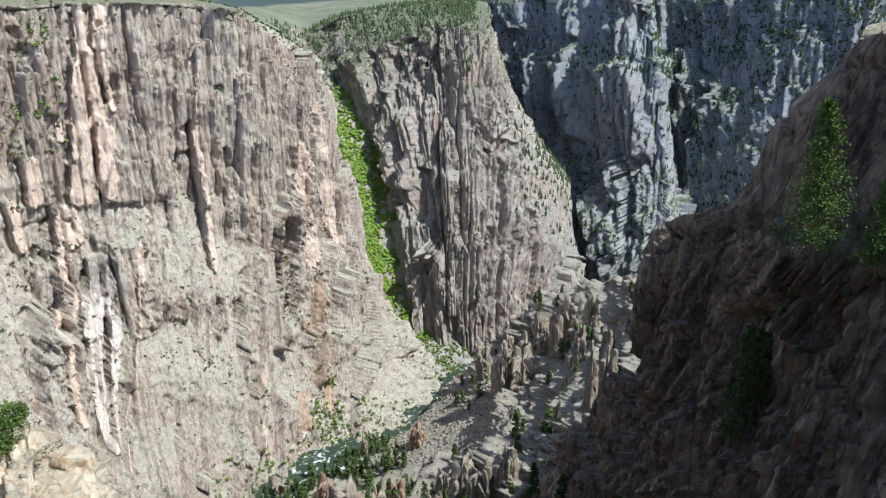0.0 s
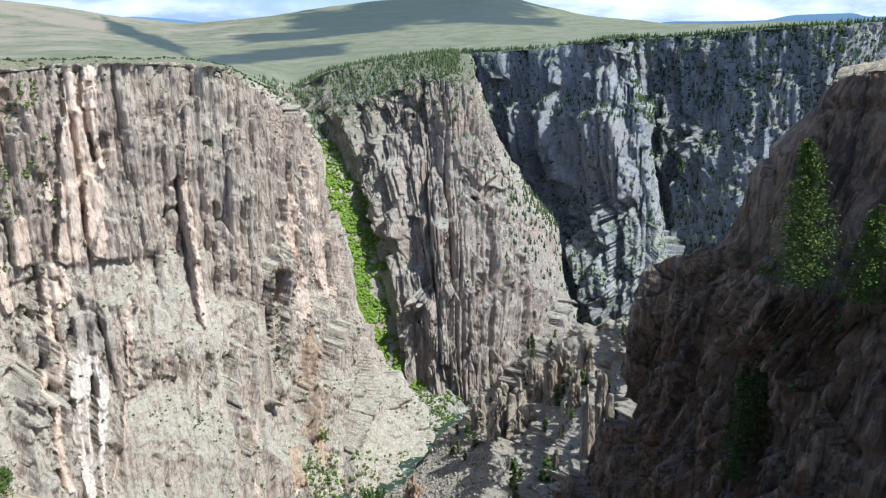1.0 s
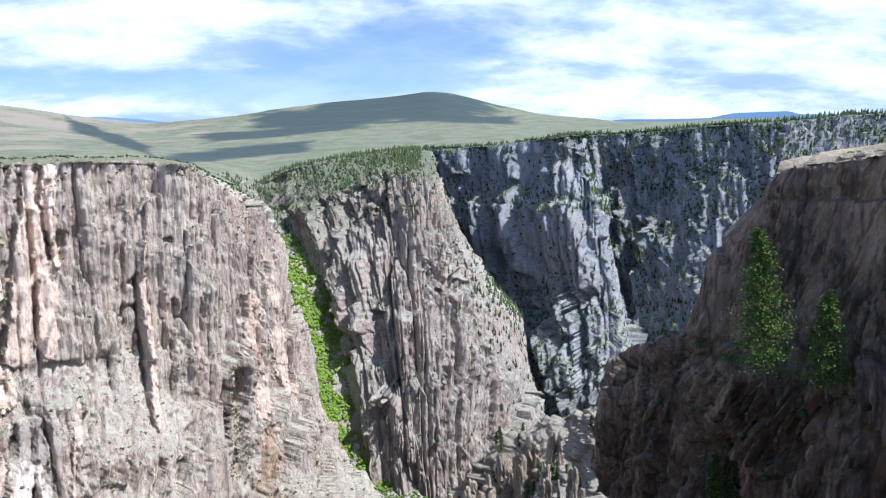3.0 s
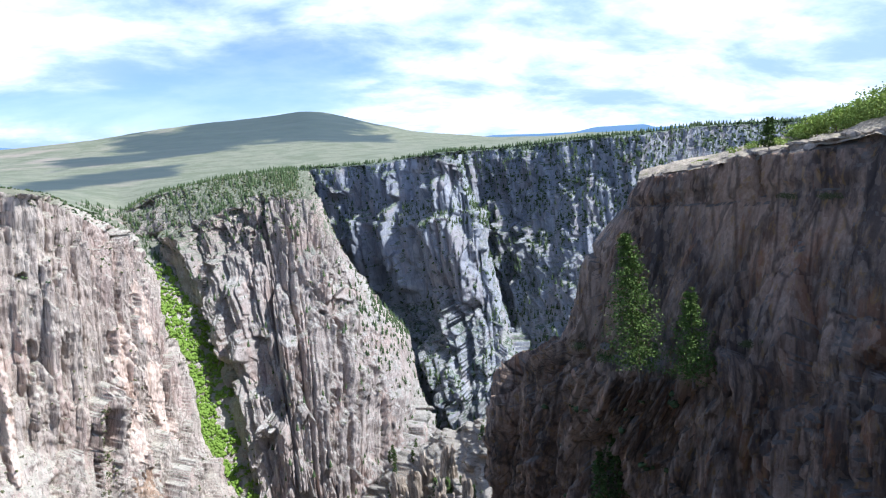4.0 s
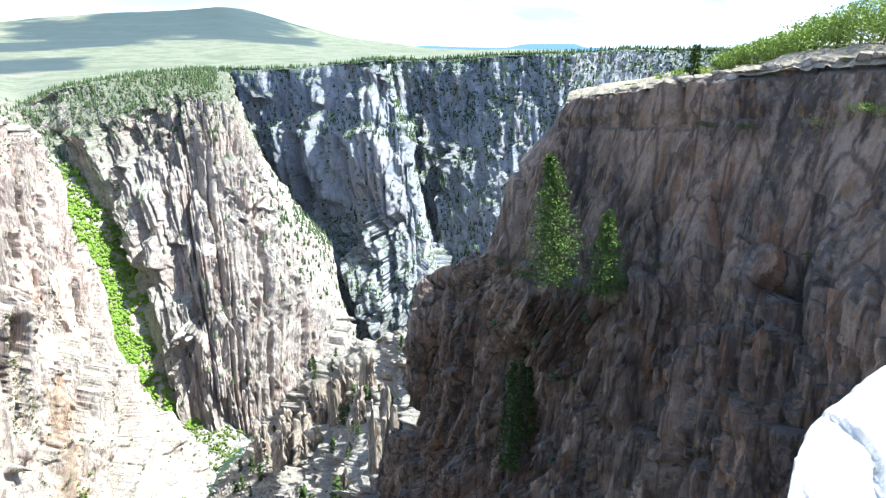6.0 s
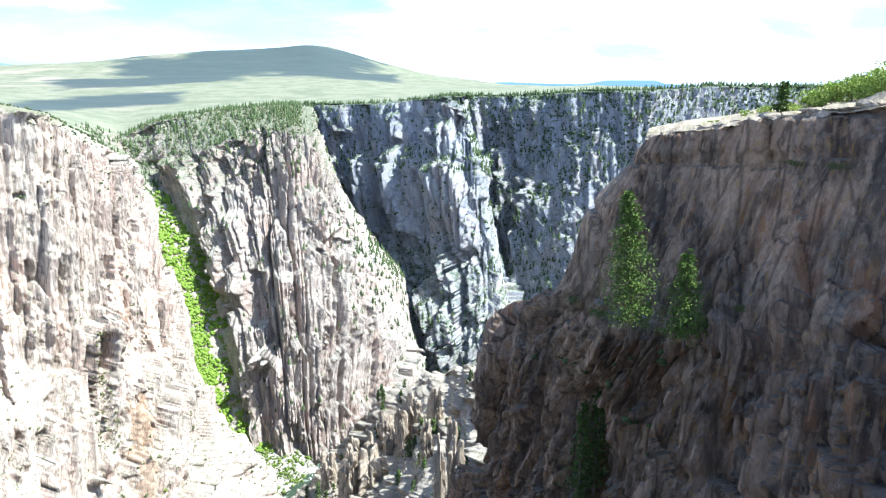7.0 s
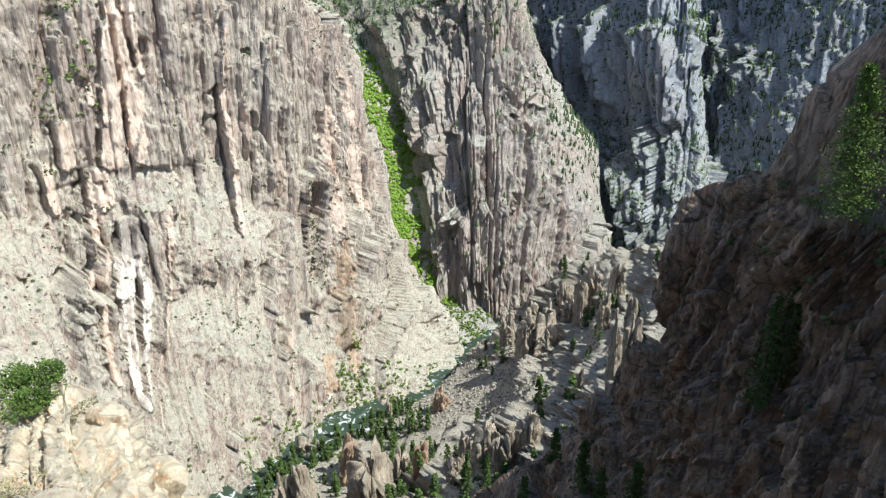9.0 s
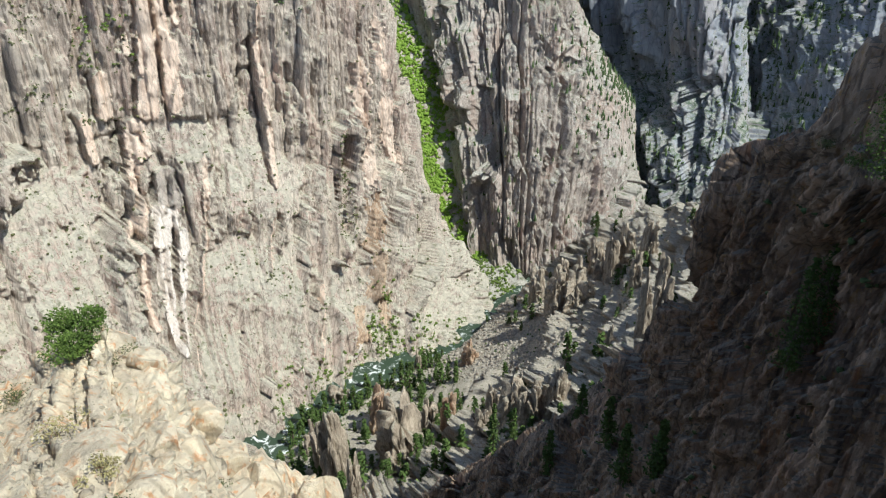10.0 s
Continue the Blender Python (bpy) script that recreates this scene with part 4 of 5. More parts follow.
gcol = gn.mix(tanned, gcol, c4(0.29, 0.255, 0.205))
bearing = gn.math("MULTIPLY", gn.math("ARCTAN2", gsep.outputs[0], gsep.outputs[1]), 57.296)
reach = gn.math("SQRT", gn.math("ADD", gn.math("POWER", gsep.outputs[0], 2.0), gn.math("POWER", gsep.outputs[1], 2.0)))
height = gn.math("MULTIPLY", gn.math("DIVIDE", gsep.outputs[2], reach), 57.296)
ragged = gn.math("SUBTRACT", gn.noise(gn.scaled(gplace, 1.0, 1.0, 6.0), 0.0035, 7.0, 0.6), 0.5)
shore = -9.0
for a0, e0, a1, e1, wide in CLOUD_SHADE_WOODS:
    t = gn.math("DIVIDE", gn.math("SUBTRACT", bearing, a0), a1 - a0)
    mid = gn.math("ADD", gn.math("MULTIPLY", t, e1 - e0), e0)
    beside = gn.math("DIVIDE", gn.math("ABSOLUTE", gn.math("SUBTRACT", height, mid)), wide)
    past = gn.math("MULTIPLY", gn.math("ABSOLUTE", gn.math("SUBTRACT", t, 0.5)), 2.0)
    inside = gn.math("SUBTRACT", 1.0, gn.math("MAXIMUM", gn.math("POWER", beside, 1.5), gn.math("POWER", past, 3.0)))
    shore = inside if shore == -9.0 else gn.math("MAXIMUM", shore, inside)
# ragged edge of the painted cloud shadow and woodland
shade_and_woods = gn.step(gn.math("ADD", shore, gn.math("MULTIPLY", ragged, 2.8)), -0.35, 0.45)
gcol = gn.mix(gn.math("MULTIPLY", shade_and_woods, 0.9), gcol, c4(0.036, 0.058, 0.066))
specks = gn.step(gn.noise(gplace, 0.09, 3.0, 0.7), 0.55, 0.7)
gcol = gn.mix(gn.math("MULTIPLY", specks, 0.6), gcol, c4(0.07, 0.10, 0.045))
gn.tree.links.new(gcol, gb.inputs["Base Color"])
ground = structure("ground", plain, GRASS, "rolling sage plateau rising to a wooded mountain with painted cloud shadows", "plateau", True)

# air haze put into the ridges' blue, with an added glow to lift it
HAZE, hn, hb = material("haze_glow_ridge")
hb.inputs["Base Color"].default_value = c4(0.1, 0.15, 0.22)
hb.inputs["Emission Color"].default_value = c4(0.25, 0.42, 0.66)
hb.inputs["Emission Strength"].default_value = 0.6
RANGE_A = [(-30, 0.5, 4950), (-25, 1.2, 4950), (-22, 1.35, 4950), (-19, 1.1, 4950), (-16, 0.7, 4950), (-12, 0.3, 4950)]
RANGE_B = [(-30, -1, 4960), (-25, -1, 4960), (-22, -1, 4960), (-19, -1, 4960), (-16, -1, 4960), (-12, -1, 4960)]
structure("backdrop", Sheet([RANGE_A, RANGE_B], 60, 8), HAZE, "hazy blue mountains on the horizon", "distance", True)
RANGE_C = [(16, -0.1, 4950), (19, 0.18, 4950), (22, 0.12, 4950), (25.5, 0.12, 4950), (27.3, 0.42, 4950), (31, 0.45, 4950), (32, 0.2, 4950), (37, 0.1, 4950), (45, 0.0, 4950)]
RANGE_D = [(a, -1, 4960) for a, e, d in RANGE_C]
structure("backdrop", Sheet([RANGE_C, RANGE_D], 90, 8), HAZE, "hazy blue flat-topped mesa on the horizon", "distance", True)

# river
course = [(-50, -47.6, 474), (-36, -47.3, 480), (-30, -45.4, 513), (-25, -42.9, 560), (-19, -41.1, 596), (-14, -39.6, 628), (-9, -38.6, 651), (-4, -37.3, 683), (1, -34.4, 760), (5, -31.5, 848)]
bank = [polar(*q) for q in course]
line = np.array(bank)
line = spline(line, even(line[:, None, :], 160))
tang = np.gradient(line, axis=0)
side = np.stack([tang[:, 1], -tang[:, 0], tang[:, 2] * 0], -1)
side /= np.linalg.norm(side, axis=1, keepdims=True)
strip = np.stack([line + side * w for w in np.linspace(-34, 30, 17)], 1)
strip[..., 2] = -517.0
WATER, wn, wb = material("green_river_water", 0.12)
wplace = wn.add("ShaderNodeTexCoord", "Object")
foam = wn.step(wn.noise(wn.scaled(wplace, 1.0, 1.0, 1.0), 0.09, 7.0, 0.75, 0.8), 0.54, 0.64)
wn.tree.links.new(wn.mix(foam, c4(0.04, 0.062, 0.04), c4(0.75, 0.78, 0.78)), wb.inputs["Base Color"])
wn.tree.links.new(wn.math("ADD", wn.math("MULTIPLY", foam, 0.5), 0.28), wb.inputs["Roughness"])
ripple = wn.add("ShaderNodeBump", 0, None, Strength=0.5, Distance=0.6, Height=wn.noise(wplace, 0.5, 4.0, 0.6))
wn.tree.links.new(ripple, wb.inputs["Normal"])
ri = np.arange(160 * 17).reshape(160, 17)
rq = np.stack([ri[:-1, :-1], ri[1:, :-1], ri[1:, 1:], ri[:-1, 1:]], -1).reshape(-1, 4)
tagged(new("water", mesh_from("water", strip.reshape(-1, 3), rq, WATER, True)), "green river with white rapids in the gorge", "river", kind="structure")

# the overlook's own cliff and the plateau behind it, unseen, added to block skylight
UNDER_A = [(-60, -60, 0.95), (-20, -60, 0.95), (20, -60, 0.95), (60, -60, 0.95), (100, -58, 1.0), (140, -58, 1.0)]
UNDER_B = [(-60, -78, 1.5), (-20, -74, 2.2), (20, -74, 2.2), (60, -74, 2.0), (100, -72, 2.0), (140, -70, 2.0)]
UNDER_C = [(-60, -70, 22), (-20, -72, 26), (20, -74, 26), (60, -76, 20), (100, -76, 12), (140, -76, 8)]
UNDER_D = [(-60, -66, 120), (-20, -62, 150), (20, -66, 80), (60, -72, 32), (100, -74, 18), (140, -74, 14)]
under = Sheet([UNDER_A, UNDER_B, UNDER_C, UNDER_D], 90, 90)
structure("overlook_cliff", under, NEAR, "unseen brown gneiss cliff below the overlook", "cliff")
BEHIND_A = [(70, 1.5, 1500), (110, 2.0, 1500), (150, 2.0, 1500), (190, 2.0, 1500), (230, 1.5, 1500), (262, 0.6, 1500), (290, -2.0, 900)]
BEHIND_B = [(70, 3.5, 110), (110, 4.0, 90), (150, 4.0, 80), (190, 3.0, 80), (230, 0.0, 80), (262, -6, 80), (290, -12, 70)]
BEHIND_C = [(90, 0.5, 37), (112, -4, 26), (150, -8, 14), (190, -10, 12), (230, -14, 14), (262, -20, 18), (285, -23, 24)]
BEHIND_D = [(105, -55, 1.3), (120, -58, 1.2), (150, -60, 1.0), (190, -60, 0.95), (230, -60, 0.95), (262, -60, 0.95), (298, -60, 0.95)]
behind = Sheet([BEHIND_A, BEHIND_B, BEHIND_C, BEHIND_D], 120, 90)
behind.p[..., 2] -= 0.05
structure("overlook_ground", behind, LEDGE, "unseen bare rock and brush behind the overlook", "ground")
pad_rng = random.Random(5)
RING = [(a, pad_rng.uniform(0.86, 1.06)) for a in range(0, 360, 12)]


def pad_ring(scale, drop, jag):
    """One irregular outline of the standing slab."""
    return [(scale * w * math.sin(radians(a)), scale * w * math.cos(radians(a)), -1.61 - drop + pad_rng.uniform(-jag, jag)) for a, w in RING]


rings = [pad_ring(0.45, 0.0, 0.012), pad_ring(0.8, 0.01, 0.015), pad_ring(0.97, 0.04, 0.02), pad_ring(1.03, 0.14, 0.03), pad_ring(1.0, 0.35, 0.05), pad_ring(0.9, 0.7, 0.05)]
count = len(RING)
pad_faces = [tuple(range(count - 1, -1, -1))] + [(k * count + i, k * count + (i + 1) % count, (k + 1) * count + (i + 1) % count, (k + 1) * count + i) for k in range(5) for i in range(count)]
pad = mesh_from("overlook_rock", sum(rings, []), pad_faces, LEDGE)
tagged(new("overlook_rock", pad), "flat bleached rock underfoot at the overlook", "rock", kind="structure")


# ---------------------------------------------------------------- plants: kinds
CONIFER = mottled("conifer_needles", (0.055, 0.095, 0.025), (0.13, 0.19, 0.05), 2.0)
# brighter copy of the needles: sunlight put into the colour of sunlit plants
SUNLIT_CONIFER = mottled("sunlit_fir_needles", (0.068, 0.115, 0.025), (0.18, 0.26, 0.058), 2.0)
FAR_CONIFER = mottled("dark_conifer_foliage", (0.05, 0.08, 0.034), (0.10, 0.14, 0.055), 0.3)
LEAFY = mottled("fresh_green_leaves", (0.13, 0.23, 0.03), (0.26, 0.36, 0.06), 0.4)
WILLOW = mottled("willow_leaves", (0.09, 0.145, 0.03), (0.20, 0.26, 0.065), 0.4)
OLIVE = mottled("olive_scrub", (0.105, 0.12, 0.052), (0.195, 0.20, 0.095), 0.4)
OAK = mottled("oak_brush_leaves", (0.22, 0.32, 0.06), (0.45, 0.53, 0.14), 1.5)
DRY = mottled("dry_grass", (0.30, 0.27, 0.12), (0.48, 0.42, 0.22), 3.0)
BARK = mottled("grey_brown_bark", (0.10, 0.075, 0.06), (0.2, 0.16, 0.13), 6.0, vary=False)
STONE = mottled("talus_stone", (0.26, 0.23, 0.195), (0.44, 0.39, 0.33), 0.8)

phi = (1 + 5 ** 0.5) / 2
ICO = np.array([(-1, phi, 0), (1, phi, 0), (-1, -phi, 0), (1, -phi, 0), (0, -1, phi), (0, 1, phi), (0, -1, -phi), (0, 1, -phi), (phi, 0, -1), (phi, 0, 1), (-phi, 0, -1), (-phi, 0, 1)]) / 1.9
ICO_F = np.array([(0, 11, 5), (0, 5, 1), (0, 1, 7), (0, 7, 10), (0, 10, 11), (1, 5, 9), (5, 11, 4), (11, 10, 2), (10, 7, 6), (7, 1, 8), (3, 9, 4), (3, 4, 2), (3, 2, 6), (3, 6, 8), (3, 8, 9), (4, 9, 5), (2, 4, 11), (6, 2, 10), (8, 6, 7), (9, 8, 1)])
rng = np.random.default_rng(7)


def spun(count):
    """Random turns about z."""
    a = rng.uniform(0, 2 * math.pi, count)
    m = np.zeros((count, 3, 3))
    m[:, 0, 0], m[:, 0, 1], m[:, 1, 0], m[:, 1, 1], m[:, 2, 2] = np.cos(a), -np.sin(a), np.sin(a), np.cos(a), 1
    return m


def strewn(name, places, sizes, shapes, faces, mat, label, category):
    """Many small copies of a few shapes joined into one mesh of kind stuff."""
    pick = rng.integers(0, len(shapes), len(places))
    verts = np.einsum("nij,nvj->nvi", spun(len(places)), shapes[pick]) * sizes[:, None, None] + places[:, None, :]
    nv = shapes.shape[1]
    quads = (faces[None] + (np.arange(len(places)) * nv)[:, None, None]).reshape(-1, faces.shape[1])
    return tagged(new(name, mesh_from(name, verts.reshape(-1, 3), quads, mat)), label, category, kind="stuff")


def clump_shapes(kinds, squash, lobes=2):
    """Ragged bush shapes of a few overlapping lobes."""
    shapes, faces = [], []
    for _ in range(kinds):
        lobe = []
        for k in range(lobes):
            v = ICO * rng.uniform(0.45, 1.35, (12, 1)) * rng.uniform(0.45, 0.8) * (2.0 / lobes) ** 0.5
            lobe.append(v * (1, 1, squash) + rng.uniform(-0.7, 0.7, 3) * (1, 1, 0.4) + (0, 0, 0.35 * squash))
        shapes.append(np.concatenate(lobe))
    return np.array(shapes), np.concatenate([ICO_F + 12 * k for k in range(lobes)])


def spire_shapes(kinds):
    """Small far conifers: ragged stacked skirts of boughs, one unit high."""
    shapes = []
    for _ in range(kinds):
        verts = []
        for lo, hi, r in ((0.05, 0.55, 0.24), (0.3, 0.8, 0.18), (0.55, 1.0, 0.11)):
            ang = np.arange(6) * math.pi / 3 + rng.uniform(0, 1)
            rad = r * rng.uniform(0.6, 1.25, 6)
            ring = np.stack([rad * np.cos(ang), rad * np.sin(ang), lo + rng.uniform(-0.06, 0.06, 6)], -1)
            verts += [ring, np.array([[rng.uniform(-0.02, 0.02), rng.uniform(-0.02, 0.02), hi]])]
        shapes.append(np.concatenate(verts))
    faces = [(7 * k + i, 7 * k + (i + 1) % 6, 7 * k + 6) for k in range(3) for i in range(6)]
    return np.array(shapes), np.array(faces)


def picked(sheet, count, az=(-180, 180), el=(-90, 90), flat=(0.0, 1.0), patchy=0.0, lam=40.0, seed=1):
    """Random places on a sheet within a range of bearing, elevation and flatness, gathered in patches if asked."""
    nz = np.abs(sheet.n[..., 2])
    ok = (sheet.az > az[0]) & (sheet.az < az[1]) & (sheet.el > el[0]) & (sheet.el < el[1]) & (nz > flat[0]) & (nz < flat[1])
    if patchy:
        x, y, z = [sheet.p[..., k] / lam for k in range(3)]
        ok &= fbm(x, y, z, seed, 3) > patchy
    idx = np.flatnonzero(ok.ravel())
    idx = rng.choice(idx, min(count, len(idx)), replace=False)
    return sheet.p.reshape(-1, 3)[idx]


def rim_line(sheet, count):
    """Random places along the skyline of a wall."""
    rows = np.argmax(sheet.el, axis=0)
    cols = rng.integers(0, sheet.el.shape[1], count)
    return sheet.p[rows[cols], cols] + rng.normal(size=(count, 3)) * (1, 1, 0.2)


def leaf_quads(centres, along, length, width):
    """A small leaf or sprig quad at each centre, with a kink, along a given way."""
    n = len(centres)
    along = along / (np.linalg.norm(along, axis=1, keepdims=True) + 1e-9)
    side = np.cross(along, rng.normal(size=(n, 3)))
    side /= np.linalg.norm(side, axis=1, keepdims=True) + 1e-9
    ln, wd = (length * rng.uniform(0.6, 1.3, (n, 1))), (width * rng.uniform(0.6, 1.3, (n, 1)))
    v = np.stack([centres - side * wd * 0.3, centres + along * ln * 0.5 - side * wd, centres + along * ln, centres + along * ln * 0.5 + side * wd], 1)
    return v.reshape(-1, 3), np.arange(4 * n).reshape(n, 4)


def trunk_mesh(height, thick, bend, seed, limbs=()):
    """A tapered, slightly bent stem with limbs (start height, tip)."""
    verts, faces = [], []

    def tube(a, b, r0, r1, sag=0.0):
        a, b = np.array(a, float), np.array(b, float)
        base = len(verts)
        for k in range(5):
            f = k / 4
            c = a + (b - a) * f - np.array([0, 0, sag * math.sin(f * math.pi)])
            r = r0 + (r1 - r0) * f
            for s in range(6):
                g = s * math.pi / 3
                off = np.array([math.cos(g), math.sin(g), 0.0]) if abs((b - a)[2]) > 0.6 * np.linalg.norm(b - a) else np.array([0.3 * math.cos(g), math.cos(g), math.sin(g)])
                verts.append(c + r * off)
        for k in range(4):
            for s in range(6):
                faces.append((base + 6 * k + s, base + 6 * k + (s + 1) % 6, base + 6 * k + 6 + (s + 1) % 6, base + 6 * k + 6 + s))
    tube((0, 0, -0.3), (bend[0] * 0.5, bend[1] * 0.5, height * 0.5), thick, thick * 0.6)
    tube((bend[0] * 0.5, bend[1] * 0.5, height * 0.5), (bend[0], bend[1], height * 0.97), thick * 0.6, thick * 0.1)
    for start, tip in limbs:
        tube(start, tip, thick * 0.22, thick * 0.05, 0.1)
    return mesh_from("trunk", verts, faces, BARK)


def conifer(name, height, radius, seed, whorls, boughs, sprigs, size, mat, label, group, bend=(0, 0), thin=0.0):
    """A conifer: bent tapered trunk with limbs, and a crown of drooping boughs of many sprigs, with gaps."""
    r = np.random.default_rng(seed)
    tree = tagged(new(name), label, "tree", group)
    cs, al, limbs = [], [], []
    for w in range(whorls):
        f = 0.10 + 0.90 * (w + r.uniform(-0.3, 0.3)) / whorls
        reach = radius * (1.02 - f) ** 0.75 * (0.35 + 0.65 * min(1, f * 5))
        core = np.array([bend[0] * f, bend[1] * f, height * f])
        for b in range(boughs):
            if r.random() < thin:
                continue
            a = r.uniform(0, 2 * math.pi)
            ln = reach * r.uniform(0.5, 1.25)
            out_way = np.array([math.cos(a), math.sin(a), r.uniform(-0.35, 0.15)])
            if b < 2 and w % 4 == 0:
                limbs.append((core, core + out_way * ln * 0.9))
            for s in range(sprigs):
                g = (s + r.random()) / sprigs
                at = core + out_way * ln * g + np.array([0, 0, -0.25 * ln * g * g + 0.18 * ln * g ** 3])
                cs.append(at + r.normal(size=3) * 0.09 * ln)
                al.append(out_way + r.normal(size=3) * 0.75)
    v, q = leaf_quads(np.array(cs), np.array(al), size, size * 0.42)
    part("trunk", trunk_mesh(height, height * 0.016 + 0.03, bend, seed, limbs), tree)
    part("crown", mesh_from("crown", v, q, mat), tree)
    return tree


def shrub(name, wide, high, seed, leaves, size, mat, label, group, category="shrub"):
    """A shrub: several stems and an uneven crown of leaves in lobes."""
    r = np.random.default_rng(seed)
    bush = tagged(new(name), label, category, group)
    lobes = [(np.array([r.normal() * wide * 0.3, r.normal() * wide * 0.3, high * r.uniform(0.35, 0.75)]), wide * r.uniform(0.2, 0.42), high * r.uniform(0.18, 0.34)) for _ in range(9)]
    cs, al = [], []
    for _ in range(leaves):
        c, rw, rh = lobes[r.integers(len(lobes))]
        d = r.normal(size=3)
        d /= np.linalg.norm(d)
        k = r.uniform(0.55, 1.05)
        at = c + d * k * np.array([rw, rw, rh])
        if at[2] > 0.02:
            cs.append(at)
            al.append(d + r.normal(size=3) * 0.6)
    v, q = leaf_quads(np.array(cs), np.array(al), size, size * 0.45)
    stems = [((0, 0, 0.05), tuple(c)) for c, _, _ in lobes]
    part("stems", trunk_mesh(high * 0.5, 0.03 + wide * 0.015, (0.05, 0.05), seed, stems), bush)
    part("crown", mesh_from("crown", v, q, mat), bush)
    return bush


def down_at(sheet, az, el, sink=0.1):
    p, n = sheet.at(az, el)
    return Vector((p[0], p[1], p[2] - sink))


# ---------------------------------------------------------------- plants: far woods and scrub
CLUMPS, CLUMP_F = clump_shapes(8, 0.75)
BUSHES, BUSH_F = clump_shapes(10, 0.9, 4)
SPIRES, SPIRE_F = spire_shapes(8)

spots = np.concatenate([picked(left, 2000, flat=(0.42, 1), patchy=0.1, lam=30), picked(left, 600, flat=(0.3, 1)), picked(left, 300, az=(-14.9, -13.2), el=(-27.5, -18), patchy=0.0, lam=15), picked(left, 260, az=(-40, -29.5), el=(-16, -2.5), flat=(0.25, 1), patchy=0.2, lam=30)])
strewn("juniper_scrub", spots, 0.7 + 2.4 * rng.random(len(spots)) ** 2, CLUMPS, CLUMP_F, OLIVE, "olive-green juniper scrub dotting the talus and ledges", "scrub")
spots = np.concatenate([picked(left, 150, az=(-24, -4), el=(-41.5, -36.8), patchy=0.0, lam=30), picked(left, 160, az=(-13, -3), el=(-37.5, -34.0), patchy=0.0, lam=30)])
spots = np.concatenate([spots, picked(left, 90, az=(-13, -10), el=(-36.5, -31), patchy=0.1, lam=18), picked(left, 120, az=(-33.5, -29), el=(-12, -2.5), flat=(0.3, 1), patchy=0.25, lam=25)])
strewn("riverbank_bushes", spots, rng.uniform(1.2, 3.6, len(spots)), BUSHES, BUSH_F, WILLOW, "fresh green bushes along the river bank and clefts", "bushes")
spots = np.concatenate([picked(centre, 480, az=(-12, 2.6), el=(-7.5, -2.0), flat=(0.5, 1)), picked(centre, 520, az=(-12, 2.6), el=(-6.0, -1.8), flat=(0.5, 1), patchy=0.0), picked(centre, 500, flat=(0.45, 1), patchy=0.0), picked(centre, 260, az=(5, 11), el=(-20, -11.5), flat=(0.35, 1))])
strewn("conifer_wood", spots - (0, 0, 0.5), rng.uniform(5, 12, len(spots)), SPIRES, SPIRE_F, FAR_CONIFER, "dark conifers covering the brow and ledges of the buttress", "wood")
spots = np.concatenate([picked(centre, 1500, az=(-12, 2.6), el=(-7.5, -2.0), flat=(0.42, 1)), picked(centre, 500, flat=(0.4, 1), patchy=0.0)])
strewn("brow_brush", spots, rng.uniform(1.2, 3.2, len(spots)), CLUMPS, CLUMP_F, OLIVE, "olive-green brush on the brow of the buttress", "brush")
spots = np.concatenate([picked(back, 900, flat=(0.38, 1), patchy=-0.1), picked(back, 500, el=(-7.3, -5.4), flat=(0.2, 1)), picked(back, 700, flat=(0.2, 1), patchy=0.1), picked(back, 350, el=(-3, -1))])
strewn("conifer_wood", spots - (0, 0, 0.5), rng.uniform(5, 12, len(spots)), SPIRES, SPIRE_F, FAR_CONIFER, "dark conifers on the ledges of the shaded wall", "wood")
spots = np.concatenate([picked(right, 3600, flat=(0.2, 1), patchy=-0.2), picked(right, 1500, el=(-8, 0.2), flat=(0.15, 1)), picked(right, 500, el=(-3, 0.2))])
strewn("conifer_wood", spots - (0, 0, 0.5), rng.uniform(5.5, 13, len(spots)), SPIRES, SPIRE_F, FAR_CONIFER, "dark conifers scattered over the east wall", "wood")
spots = np.concatenate([picked(right, 2600, el=(-9, 0.2), flat=(0.12, 1), patchy=-0.1, lam=60), picked(right, 900, flat=(0.2, 1)), picked(back, 900, flat=(0.2, 1), patchy=0.0)])
strewn("wall_scrub", spots, rng.uniform(2.0, 5.5, len(spots)), CLUMPS, CLUMP_F, FAR_CONIFER, "dark grey-green scrub clinging to the shaded walls", "scrub")
spots = picked(gully, 2300, az=(-9.6, 1.5), el=(-29.5, -8.5), patchy=-0.75, lam=22)
strewn("gully_thicket", spots, rng.uniform(2.6, 6.8, len(spots)), BUSHES, BUSH_F, LEAFY, "bright green thicket filling the side gully", "thicket")
spots = picked(gully, 420, az=(-6, 2.5), el=(-33.5, -28.5), patchy=-0.2, lam=25)
strewn("gully_scrub", spots, rng.uniform(1.5, 4.0, len(spots)), BUSHES, BUSH_F, WILLOW, "dull green willow scrub at the mouth of the gully", "scrub")
spots = picked(gully, 500, el=(-9.5, -3))
strewn("conifer_wood", spots, rng.uniform(5, 10, len(spots)), SPIRES, SPIRE_F, FAR_CONIFER, "dark conifers at the head of the gully", "wood")
spots = np.concatenate([rim_line(left, 420), picked(left, 200, az=(-30, -8), el=(-9, -2.5), flat=(0.5, 1))])
strewn("rim_scrub", spots, rng.uniform(1.2, 3.2, len(spots)), CLUMPS, CLUMP_F, FAR_CONIFER, "dark scrub along the canyon rim", "scrub")

